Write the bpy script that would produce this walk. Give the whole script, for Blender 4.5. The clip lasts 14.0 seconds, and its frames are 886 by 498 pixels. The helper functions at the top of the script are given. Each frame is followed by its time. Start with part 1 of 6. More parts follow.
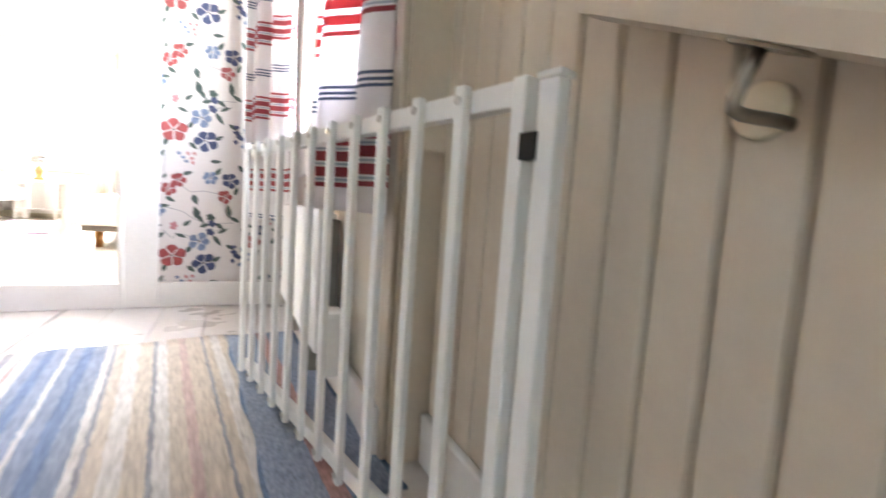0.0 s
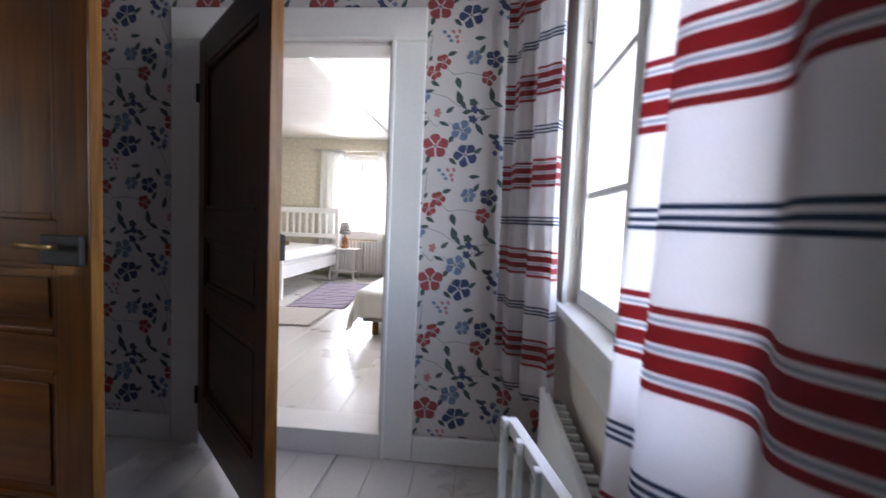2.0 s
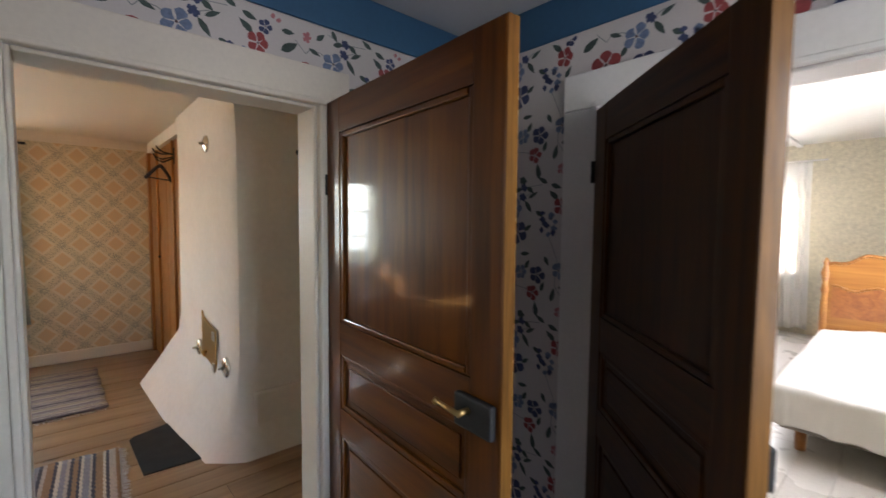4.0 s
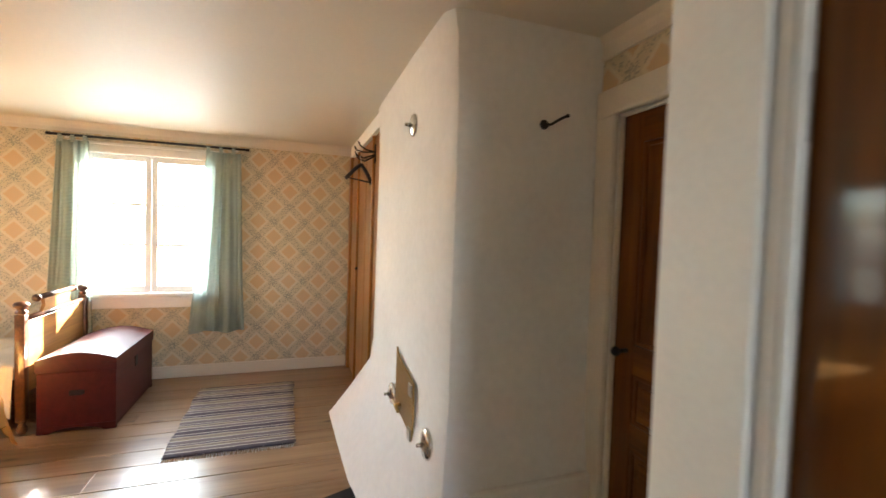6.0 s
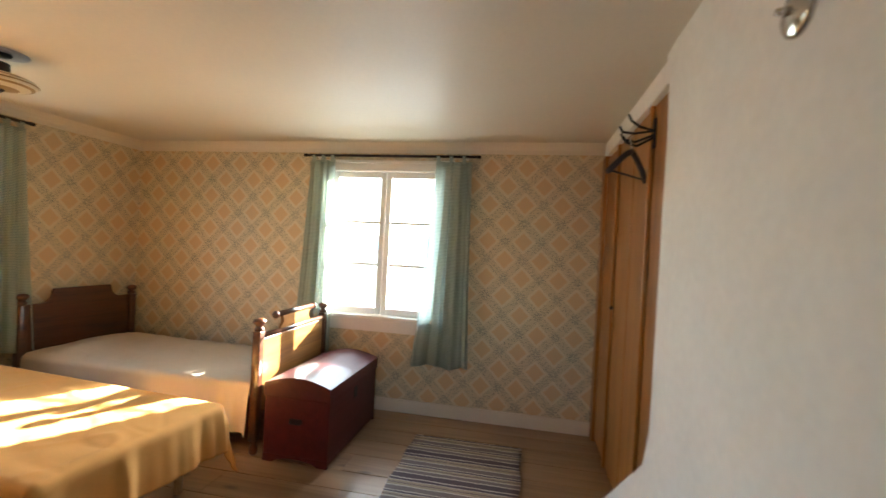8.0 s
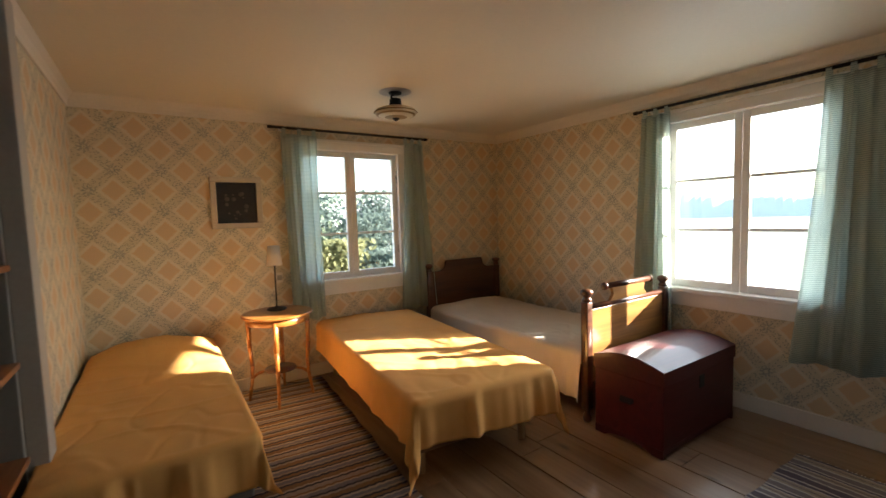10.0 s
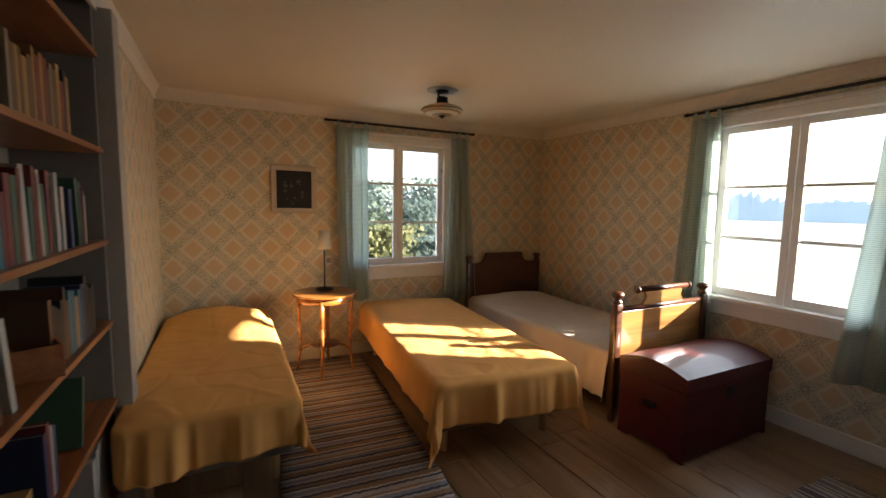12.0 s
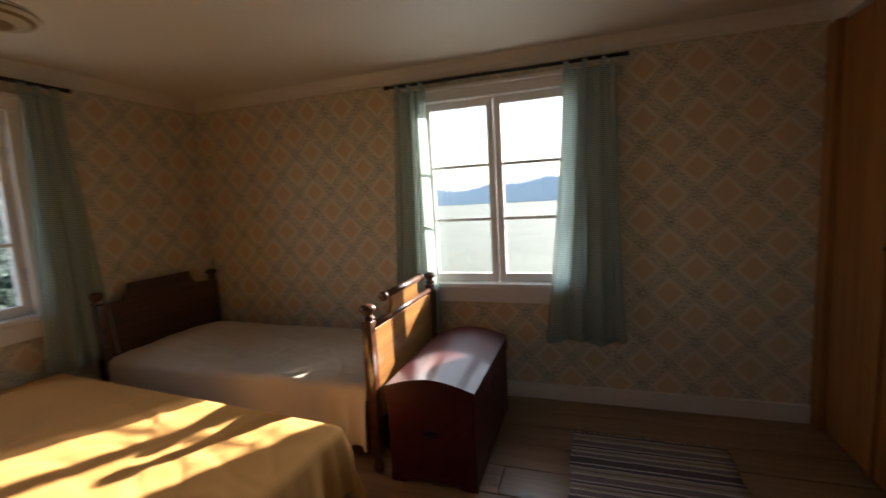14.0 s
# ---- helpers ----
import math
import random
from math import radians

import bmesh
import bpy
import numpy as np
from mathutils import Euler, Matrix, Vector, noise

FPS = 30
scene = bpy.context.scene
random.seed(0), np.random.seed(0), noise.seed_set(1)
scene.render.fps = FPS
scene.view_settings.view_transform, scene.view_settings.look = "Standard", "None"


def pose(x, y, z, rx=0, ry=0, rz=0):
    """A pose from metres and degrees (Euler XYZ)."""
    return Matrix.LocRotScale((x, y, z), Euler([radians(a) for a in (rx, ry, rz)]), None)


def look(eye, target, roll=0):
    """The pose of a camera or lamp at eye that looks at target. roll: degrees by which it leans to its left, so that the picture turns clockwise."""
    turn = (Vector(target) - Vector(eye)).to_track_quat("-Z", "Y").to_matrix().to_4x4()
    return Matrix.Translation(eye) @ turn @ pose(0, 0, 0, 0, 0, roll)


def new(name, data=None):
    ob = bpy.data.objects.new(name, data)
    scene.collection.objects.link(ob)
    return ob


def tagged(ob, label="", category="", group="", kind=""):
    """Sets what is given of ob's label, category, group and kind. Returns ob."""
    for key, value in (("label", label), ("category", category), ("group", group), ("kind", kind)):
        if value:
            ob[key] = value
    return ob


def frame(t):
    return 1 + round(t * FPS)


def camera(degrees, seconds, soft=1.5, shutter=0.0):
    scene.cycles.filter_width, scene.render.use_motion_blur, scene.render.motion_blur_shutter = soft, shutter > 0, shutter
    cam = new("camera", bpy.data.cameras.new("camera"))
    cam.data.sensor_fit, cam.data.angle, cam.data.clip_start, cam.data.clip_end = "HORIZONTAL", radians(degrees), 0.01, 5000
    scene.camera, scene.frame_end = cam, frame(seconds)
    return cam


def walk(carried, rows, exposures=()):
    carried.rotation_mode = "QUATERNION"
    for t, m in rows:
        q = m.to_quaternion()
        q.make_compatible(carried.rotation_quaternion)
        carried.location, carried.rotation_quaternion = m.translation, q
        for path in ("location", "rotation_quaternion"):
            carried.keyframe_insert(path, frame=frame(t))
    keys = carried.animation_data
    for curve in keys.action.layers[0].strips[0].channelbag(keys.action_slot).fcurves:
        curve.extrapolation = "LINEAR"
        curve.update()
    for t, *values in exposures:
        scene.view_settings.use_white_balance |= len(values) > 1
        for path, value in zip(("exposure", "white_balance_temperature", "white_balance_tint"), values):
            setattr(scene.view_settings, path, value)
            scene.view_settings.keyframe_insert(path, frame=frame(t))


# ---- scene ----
cam = camera(91.6, 14.0, shutter=0.4)
PATH = [
    (0, (0.692, 1.242, 0.613), (1.583, 3.024, 0.441), 3.9),
    (0.5, (0.695, 1.353, 0.744), (1.143, 3.293, 0.551), 3.2),
    (1, (0.671, 1.506, 0.902), (0.771, 3.501, 0.793), 3.0),
    (1.5, (0.698, 1.623, 1.051), (0.714, 3.618, 0.917), 3.6),
    (2, (0.663, 1.74, 1.174), (0.497, 3.729, 1.046), 2.4),
    (2.5, (0.554, 1.861, 1.314), (0.136, 3.813, 1.192), 2.2),
    (3, (0.45, 1.942, 1.356), (-0.347, 3.773, 1.248), 0.9),
    (3.5, (0.355, 2.052, 1.464), (-0.888, 3.614, 1.333), 1.5),
    (4, (0.204, 2.106, 1.509), (-1.274, 3.447, 1.386), 0.5),
    (4.2, (0.133, 2.129, 1.497), (-1.389, 3.424, 1.411), 0.6),
    (6.3, (-1.19, 2.351, 1.484), (-3.099, 2.939, 1.382), 2.3),
    (6.5, (-1.3, 2.366, 1.478), (-3.225, 2.896, 1.36), 2.7),
    (7, (-1.534, 2.416, 1.494), (-3.524, 2.591, 1.402), 3.0),
    (7.5, (-1.803, 2.426, 1.478), (-3.797, 2.284, 1.437), 1.8),
    (8, (-2.095, 2.351, 1.467), (-4.059, 1.973, 1.462), 3.0),
    (8.5, (-2.253, 2.296, 1.439), (-4.11, 1.554, 1.417), 0.0),
    (9, (-2.388, 2.374, 1.465), (-3.936, 1.111, 1.367), -0.0),
    (9.2, (-2.373, 2.337, 1.44), (-3.802, 0.94, 1.354), -0.4),
    (11.3, (-2.326, 2.795, 1.45), (-3.178, 0.998, 1.237), -0.6),
    (11.5, (-2.34, 2.802, 1.475), (-3.169, 0.994, 1.264), 0.2),
    (12, (-2.349, 2.651, 1.488), (-3.248, 0.876, 1.288), 1.0),
    (12.5, (-2.37, 2.408, 1.487), (-3.529, 0.79, 1.296), 2.1),
    (13, (-2.478, 2.139, 1.468), (-3.919, 0.757, 1.349), -0.3),
    (13.5, (-2.658, 1.904, 1.479), (-4.31, 0.791, 1.305), -1.8),
    (14, (-2.798, 1.692, 1.449), (-4.679, 1.055, 1.215), -3.1),
]
EXPOSURES = [(0.0, 6.6, 7100, 12), (0.5, 6.3, 7000, 12), (1.0, 5.55, 6500, 13), (1.5, 4.6, 6250, 13), (2.0, 4.15, 6100, 13), (2.5, 3.85, 6150, 13), (3.0, 3.75, 6300, 13),
             (3.5, 4.0, 6500, 12), (4.2, 4.7, 6500, 10), (6.3, 5.1, 6300, 7), (7.0, 4.95, 6150, 5), (8.0, 4.3, 6100, 4), (9.2, 3.65, 6200, 6),
             (11.3, 2.95, 6350, 10), (12.5, 3.0, 6300, 11), (13.2, 2.95, 6250, 11), (14.0, 2.4, 6150, 11)]
walk(cam, [(t, look(eye, target, roll)) for t, eye, target, roll in PATH], EXPOSURES)

# ---- world and sun ----
SUN_FROM = Vector((-0.85, 0.527, 0.38)).normalized()
world = bpy.data.worlds.new("sky")
scene.world = world
world.use_nodes = True
wn = world.node_tree
sky = wn.nodes.new("ShaderNodeTexSky")
sky.sky_type = "NISHITA"
sky.sun_disc = False
sky.sun_elevation = math.asin(SUN_FROM.z)
sky.sun_rotation = math.atan2(SUN_FROM.x, SUN_FROM.y)
wn.links.new(sky.outputs[0], wn.nodes["Background"].inputs[0])
wn.nodes["Background"].inputs[1].default_value = 0.085
sun = new("sun", bpy.data.lights.new("sun", "SUN"))
sun.data.energy, sun.data.angle, sun.data.color = 5.0, radians(0.9), (1.0, 0.89, 0.79)
sun.matrix_world = look(SUN_FROM * 30, (0, 0, 0))


def window_light(name, x, y, z, aim, w, h, power, color):
    """Sky light in the opening of a window."""
    data = bpy.data.lights.new(name, "AREA")
    data.shape, data.size, data.size_y, data.energy, data.color = "RECTANGLE", w, h, power, color
    ob = new(name, data)
    ob.matrix_world = look((x, y, z), aim)
    return ob


window_light("sky_light_west", -7.3, 1.09, 1.85, (0, 1.09, 0.3), 2.4, 1.8, 13, (0.94, 0.99, 1.0))
window_light("sky_light_south", -3.94, -1.80, 1.46, (-3.94, 3, 1.3), 0.95, 1.2, 0.5, (1.0, 0.95, 0.88))
window_light("sky_light_landing", 1.30, 2.76, 1.5, (-1, 2.76, 1.3), 1.15, 1.2, 1.3, (0.9, 0.88, 1.0))
window_light("sky_light_bedroom", -1.36, 9.35, 1.55, (-1.36, 3, 1.2), 0.94, 1.2, 6, (1.0, 0.97, 1.0))
window_light("sky_light_bedroom_side", 1.31, 6.0, 1.5, (-1, 6.0, 1.0), 1.3, 1.2, 6.5, (1.0, 0.97, 1.0))

# ---- materials ----


def nodes_of(m):
    m.use_nodes = True
    return m.node_tree.nodes, m.node_tree.links, m.node_tree.nodes["Principled BSDF"]


def rgb(c, k=1.0):
    return (c[0] * k, c[1] * k, c[2] * k, 1.0)


def add_bump(n, l, b, height, strength, distance):
    bump = n.new("ShaderNodeBump")
    bump.inputs["Strength"].default_value, bump.inputs["Distance"].default_value = strength, distance
    l.new(height, bump.inputs["Height"])
    l.new(bump.outputs[0], b.inputs["Normal"])


def surface(name, color, rough=0.6, spread=0.12, scale=6.0, fine=80.0, bump=0.15, metal=0.0, stretch=(1, 1, 1), spec=0.5, coat=0.0, depth=0.002):
    """A surface with two scales of variation in tone, roughness and relief."""
    m = bpy.data.materials.new(name)
    n, l, b = nodes_of(m)
    tc, mp = n.new("ShaderNodeTexCoord"), n.new("ShaderNodeMapping")
    mp.inputs["Scale"].default_value = stretch
    l.new(tc.outputs["Object"], mp.inputs[0])
    big, small = n.new("ShaderNodeTexNoise"), n.new("ShaderNodeTexNoise")
    for t, s, d in ((big, scale, 3), (small, fine, 2)):
        t.inputs["Scale"].default_value, t.inputs["Detail"].default_value = s, d
        l.new(mp.outputs[0], t.inputs["Vector"])
    ramp = n.new("ShaderNodeValToRGB")
    e = ramp.color_ramp.elements
    e[0].position, e[1].position = 0.3, 0.7
    e[0].color, e[1].color = rgb(color, 1 - spread), rgb(color, 1 + spread * 0.6)
    mix = n.new("ShaderNodeMath")
    mix.operation = "MULTIPLY_ADD"
    mix.inputs[1].default_value, mix.inputs[2].default_value = 0.45, 0.0
    l.new(small.outputs[0], mix.inputs[0])
    add = n.new("ShaderNodeMath")
    add.operation = "MULTIPLY_ADD"
    add.inputs[1].default_value = 0.55
    l.new(big.outputs[0], add.inputs[0])
    l.new(mix.outputs[0], add.inputs[2])
    l.new(add.outputs[0], ramp.inputs[0])
    l.new(ramp.outputs[0], b.inputs["Base Color"])
    rr = n.new("ShaderNodeMapRange")
    rr.inputs["To Min"].default_value, rr.inputs["To Max"].default_value = max(0.02, rough - 0.12), min(1, rough + 0.12)
    l.new(big.outputs[0], rr.inputs[0])
    l.new(rr.outputs[0], b.inputs["Roughness"])
    b.inputs["Metallic"].default_value = metal
    b.inputs["Specular IOR Level"].default_value = spec
    b.inputs["Coat Weight"].default_value = coat
    b.inputs["Coat Roughness"].default_value = 0.12
    if bump:
        add_bump(n, l, b, add.outputs[0], bump, depth)
    return m


def wood(name, dark, light, axis, rough=0.4, coat=0.0, ring=14.0, random_tone=0.25, bump=0.2, spec=0.5, knots=0.0):
    """Wood with grain along axis (0, 1 or 2)."""
    m = bpy.data.materials.new(name)
    n, l, b = nodes_of(m)
    tc, mp = n.new("ShaderNodeTexCoord"), n.new("ShaderNodeMapping")
    s = [ring, ring, ring]
    s[axis] = ring * 0.06
    mp.inputs["Scale"].default_value = s
    info = n.new("ShaderNodeObjectInfo")
    off = n.new("ShaderNodeVectorMath")
    off.operation = "MULTIPLY"
    off.inputs[1].default_value = (7, 5, 9)
    l.new(info.outputs["Random"], off.inputs[0])
    sumv = n.new("ShaderNodeVectorMath")
    l.new(tc.outputs["Object"], sumv.inputs[0])
    l.new(off.outputs[0], sumv.inputs[1])
    l.new(sumv.outputs[0], mp.inputs[0])
    grain, fine = n.new("ShaderNodeTexNoise"), n.new("ShaderNodeTexNoise")
    for t, sc, de, di in ((grain, 1.0, 4, 1.2), (fine, 5.0, 3, 0.2)):
        t.inputs["Scale"].default_value, t.inputs["Detail"].default_value, t.inputs["Distortion"].default_value = sc, de, di
        l.new(mp.outputs[0], t.inputs["Vector"])
    add = n.new("ShaderNodeMath")
    add.operation = "MULTIPLY_ADD"
    add.inputs[1].default_value = 0.35
    l.new(fine.outputs[0], add.inputs[0])
    half = n.new("ShaderNodeMath")
    half.operation = "MULTIPLY"
    half.inputs[1].default_value = 0.65
    l.new(grain.outputs[0], half.inputs[0])
    l.new(half.outputs[0], add.inputs[2])
    ramp = n.new("ShaderNodeValToRGB")
    e = ramp.color_ramp.elements
    e[0].position, e[1].position = 0.32, 0.66
    e[0].color, e[1].color = rgb(dark), rgb(light)
    l.new(add.outputs[0], ramp.inputs[0])
    hsv = n.new("ShaderNodeHueSaturation")
    tone = n.new("ShaderNodeMapRange")
    tone.inputs["To Min"].default_value, tone.inputs["To Max"].default_value = 1 - random_tone, 1 + random_tone * 0.6
    l.new(info.outputs["Random"], tone.inputs[0])
    l.new(tone.outputs[0], hsv.inputs["Value"])
    l.new(ramp.outputs[0], hsv.inputs["Color"])
    l.new(hsv.outputs[0], b.inputs["Base Color"])
    b.inputs["Specular IOR Level"].default_value = spec
    if knots:
        km, vor = n.new("ShaderNodeMapping"), n.new("ShaderNodeTexVoronoi")
        ks = [9.0, 9.0, 9.0]
        ks[axis] = 3.2
        km.inputs["Scale"].default_value = ks
        l.new(sumv.outputs[0], km.inputs[0])
        vor.inputs["Scale"].default_value = 0.8
        l.new(km.outputs[0], vor.inputs["Vector"])
        kr = n.new("ShaderNodeValToRGB")
        kr.color_ramp.elements[0].position, kr.color_ramp.elements[0].color = 0.05, (1, 1, 1, 1)
        kr.color_ramp.elements[1].position, kr.color_ramp.elements[1].color = 0.17, (0, 0, 0, 1)
        l.new(vor.outputs["Distance"], kr.inputs[0])
        kx = n.new("ShaderNodeMix")
        kx.data_type = "RGBA"
        l.new(math_node(n, l, "MULTIPLY", kr.outputs[0], knots), kx.inputs[0])
        l.new(hsv.outputs[0], kx.inputs[6])
        kx.inputs[7].default_value = rgb(dark, 0.3)
        l.new(kx.outputs[2], b.inputs["Base Color"])
    b.inputs["Roughness"].default_value = rough
    b.inputs["Coat Weight"].default_value, b.inputs["Coat Roughness"].default_value = coat, 0.07
    add_bump(n, l, b, add.outputs[0], bump, 0.002)
    return m


def math_node(n, l, op, a, b=None, c=None):
    node = n.new("ShaderNodeMath")
    node.operation = op
    for i, v in enumerate((a, b, c)):
        if v is None:
            continue
        if isinstance(v, (int, float)):
            node.inputs[i].default_value = v
        else:
            l.new(v, node.inputs[i])
    return node.outputs[0]


def striped(name, bands, period, axis, base, rough=0.9, weave=260.0, jitter=0.0, shift=0.0, mottle=(0.72, 1.2), threads=(1, 1, 1), zigzag=(0.0, 1.0)):
    """Woven cloth with bands (start, colour) repeated along an axis of the object."""
    m = bpy.data.materials.new(name)
    n, l, b = nodes_of(m)
    tc, sep = n.new("ShaderNodeTexCoord"), n.new("ShaderNodeSeparateXYZ")
    l.new(tc.outputs["Object"], sep.inputs[0])
    coord = sep.outputs[axis]
    if jitter:
        wob = n.new("ShaderNodeTexNoise")
        wob.inputs["Scale"].default_value = 30
        l.new(tc.outputs["Object"], wob.inputs["Vector"])
        coord = math_node(n, l, "ADD", coord, math_node(n, l, "MULTIPLY", math_node(n, l, "SUBTRACT", wob.outputs[0], 0.5), jitter))
    if zigzag[0]:
        side = math_node(n, l, "PINGPONG", sep.outputs[1 - axis], zigzag[1])
        coord = math_node(n, l, "ADD", coord, math_node(n, l, "MULTIPLY", side, zigzag[0]))
    f = math_node(n, l, "FRACT", math_node(n, l, "ADD", math_node(n, l, "DIVIDE", coord, period), shift))
    ramp = n.new("ShaderNodeValToRGB")
    ramp.color_ramp.interpolation = "CONSTANT"
    e = ramp.color_ramp.elements
    e[0].position, e[0].color = 0.0, rgb(base)
    e[1].position, e[1].color = bands[0][0], rgb(bands[0][1])
    for pos, col in bands[1:]:
        k = e.new(pos)
        k.color = rgb(col)
    l.new(f, ramp.inputs[0])
    noise_tex = n.new("ShaderNodeTexNoise")
    noise_tex.inputs["Scale"].default_value, noise_tex.inputs["Detail"].default_value = weave, 2
    thread = n.new("ShaderNodeMapping")
    thread.inputs["Scale"].default_value = threads
    l.new(tc.outputs["Object"], thread.inputs[0])
    l.new(thread.outputs[0], noise_tex.inputs["Vector"])
    tone = n.new("ShaderNodeMapRange")
    tone.inputs["To Min"].default_value, tone.inputs["To Max"].default_value = mottle
    l.new(noise_tex.outputs[0], tone.inputs[0])
    hsv = n.new("ShaderNodeHueSaturation")
    l.new(tone.outputs[0], hsv.inputs["Value"])
    l.new(ramp.outputs[0], hsv.inputs["Color"])
    l.new(hsv.outputs[0], b.inputs["Base Color"])
    b.inputs["Roughness"].default_value = rough
    b.inputs["Specular IOR Level"].default_value = 0.2
    add_bump(n, l, b, noise_tex.outputs[0], 0.4, 0.002)
    return m


def see_through(m, weight, open_weave=0.0):
    """Lets part of the light through thin cloth."""
    n, l, b = nodes_of(m)
    out = n["Material Output"]
    trans, mix = n.new("ShaderNodeBsdfTranslucent"), n.new("ShaderNodeMixShader")
    src = b.inputs["Base Color"].links
    if src:
        l.new(src[0].from_socket, trans.inputs[0])
    else:
        trans.inputs[0].default_value = b.inputs["Base Color"].default_value
    mix.inputs[0].default_value = weight
    l.new(b.outputs[0], mix.inputs[1])
    l.new(trans.outputs[0], mix.inputs[2])
    l.new(mix.outputs[0], out.inputs[0])
    if open_weave:
        holes, both = n.new("ShaderNodeBsdfTransparent"), n.new("ShaderNodeMixShader")
        both.inputs[0].default_value = open_weave
        l.new(mix.outputs[0], both.inputs[1])
        l.new(holes.outputs[0], both.inputs[2])
        l.new(both.outputs[0], out.inputs[0])
    return m


WHITE_PAINT = surface("white_paint", (0.74, 0.72, 0.69), 0.45, 0.06, 5, 60, 0.1)
CREAM_PAINT = surface("cream_paint", (0.70, 0.64, 0.55), 0.5, 0.07, 4, 70, 0.12)
LIME_WASH = surface("white_lime_wash", (0.79, 0.77, 0.74), 0.85, 0.07, 3, 25, 0.35, depth=0.006)
CEILING_PAINT = surface("cream_ceiling_paint", (0.66, 0.61, 0.52), 0.62, 0.04, 2, 40, 0.05, spec=0.42)
BEAD_PAINT = surface("grey_beige_board_paint", (0.56, 0.48, 0.385), 0.5, 0.06, 3, 60, 0.12)
FLOOR_PAINT = surface("worn_white_floor_paint", (0.64, 0.61, 0.58), 0.3, 0.1, 3, 50, 0.15)
GATE_PAINT = surface("white_gate_paint", (0.78, 0.77, 0.75), 0.4, 0.04, 8, 90, 0.05)
BLUE_PAINT = surface("blue_band_paint", (0.03, 0.10, 0.19), 0.6, 0.1, 6, 60, 0.1)
BOOKCASE_PAINT = surface("grey_bookcase_paint", (0.36, 0.33, 0.29), 0.5, 0.1, 4, 60, 0.12)
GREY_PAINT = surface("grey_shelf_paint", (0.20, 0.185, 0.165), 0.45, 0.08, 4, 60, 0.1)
DOOR_X = wood("varnished_door_wood_x", (0.058, 0.0155, 0.0015), (0.165, 0.049, 0.0035), 0, 0.35, 0.45, 11, 0.08, 0.1, 0.1)
DOOR_Z = wood("varnished_door_wood_z", (0.058, 0.0155, 0.0015), (0.165, 0.049, 0.0035), 2, 0.35, 0.45, 11, 0.08, 0.1, 0.1)
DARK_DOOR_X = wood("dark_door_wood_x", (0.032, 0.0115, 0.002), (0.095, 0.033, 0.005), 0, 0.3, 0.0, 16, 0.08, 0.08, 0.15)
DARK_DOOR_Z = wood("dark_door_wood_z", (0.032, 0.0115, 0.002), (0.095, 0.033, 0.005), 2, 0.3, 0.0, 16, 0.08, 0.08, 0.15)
DOOR_EDGE = wood("worn_door_edge", (0.06, 0.021, 0.003), (0.23, 0.098, 0.02), 2, 0.45, 0.1, 26, 0.05, 0.2, 0.2)
CLOSET_WOOD = wood("honey_closet_wood", (0.23, 0.088, 0.016), (0.41, 0.18, 0.038), 2, 0.4, 0.15, 12, 0.15)
BED_WOOD = wood("dark_bed_wood", (0.035, 0.012, 0.006), (0.11, 0.038, 0.014), 0, 0.28, 0.5, 16, 0.1)
BED_VENEER = wood("burl_footboard_veneer", (0.16, 0.065, 0.018), (0.38, 0.19, 0.055), 0, 0.28, 0.5, 9, 0.08)
CHEST_WOOD = wood("red_brown_chest_wood", (0.06, 0.0065, 0.006), (0.09, 0.0105, 0.009), 0, 0.5, 0.16, 10, 0.06, 0.05, 0.3)
TABLE_WOOD = wood("orange_table_wood", (0.22, 0.07, 0.013), (0.42, 0.165, 0.032), 0, 0.28, 0.5, 14, 0.08)
SHELF_WOOD = wood("red_brown_shelf_wood", (0.20, 0.06, 0.018), (0.36, 0.13, 0.035), 1, 0.35, 0.2, 12, 0.1)
PINE = wood("pine_headboard", (0.24, 0.085, 0.016), (0.40, 0.17, 0.04), 0, 0.35, 0.2, 12, 0.08)
FLOOR_WOOD = wood("scrubbed_pine_floor", (0.19, 0.105, 0.05), (0.34, 0.22, 0.125), 1, 0.3, 0.2, 7, 0.14, knots=0.8)
PALE_WOOD = wood("pale_bed_leg_wood", (0.40, 0.24, 0.11), (0.58, 0.40, 0.22), 2, 0.5, 0.0, 20, 0.1)
BLACK_IRON = surface("black_iron", (0.018, 0.017, 0.017), 0.55, 0.2, 10, 80, 0.2, metal=0.0, spec=0.25)
STEEL = surface("brushed_steel", (0.55, 0.53, 0.50), 0.3, 0.08, 10, 90, 0.05, metal=1.0)
DULL_STEEL = surface("dull_steel", (0.30, 0.27, 0.23), 0.32, 0.1, 10, 90, 0.05, metal=1.0)
PLATE_PAINT = surface("cream_plate_paint", (0.86, 0.76, 0.58), 0.4, 0.04, 10, 80, 0.03)
CHROME = surface("worn_chrome", (0.62, 0.60, 0.56), 0.18, 0.1, 20, 90, 0.05, metal=1.0)
BRASS = surface("dull_brass", (0.42, 0.27, 0.10), 0.38, 0.2, 14, 80, 0.15, metal=1.0)
BLACK_SHEET = surface("black_floor_plate", (0.009, 0.009, 0.009), 0.5, 0.2, 8, 80, 0.1, spec=0.2)
YELLOW_CLOTH = surface("mustard_bedspread", (0.74, 0.385, 0.105), 0.85, 0.1, 5, 300, 0.35)
CREAM_CLOTH = surface("cream_bedspread", (0.62, 0.52, 0.40), 0.9, 0.06, 5, 300, 0.25)
WHITE_CLOTH = surface("white_bed_linen", (0.76, 0.74, 0.71), 0.9, 0.05, 5, 200, 0.3)
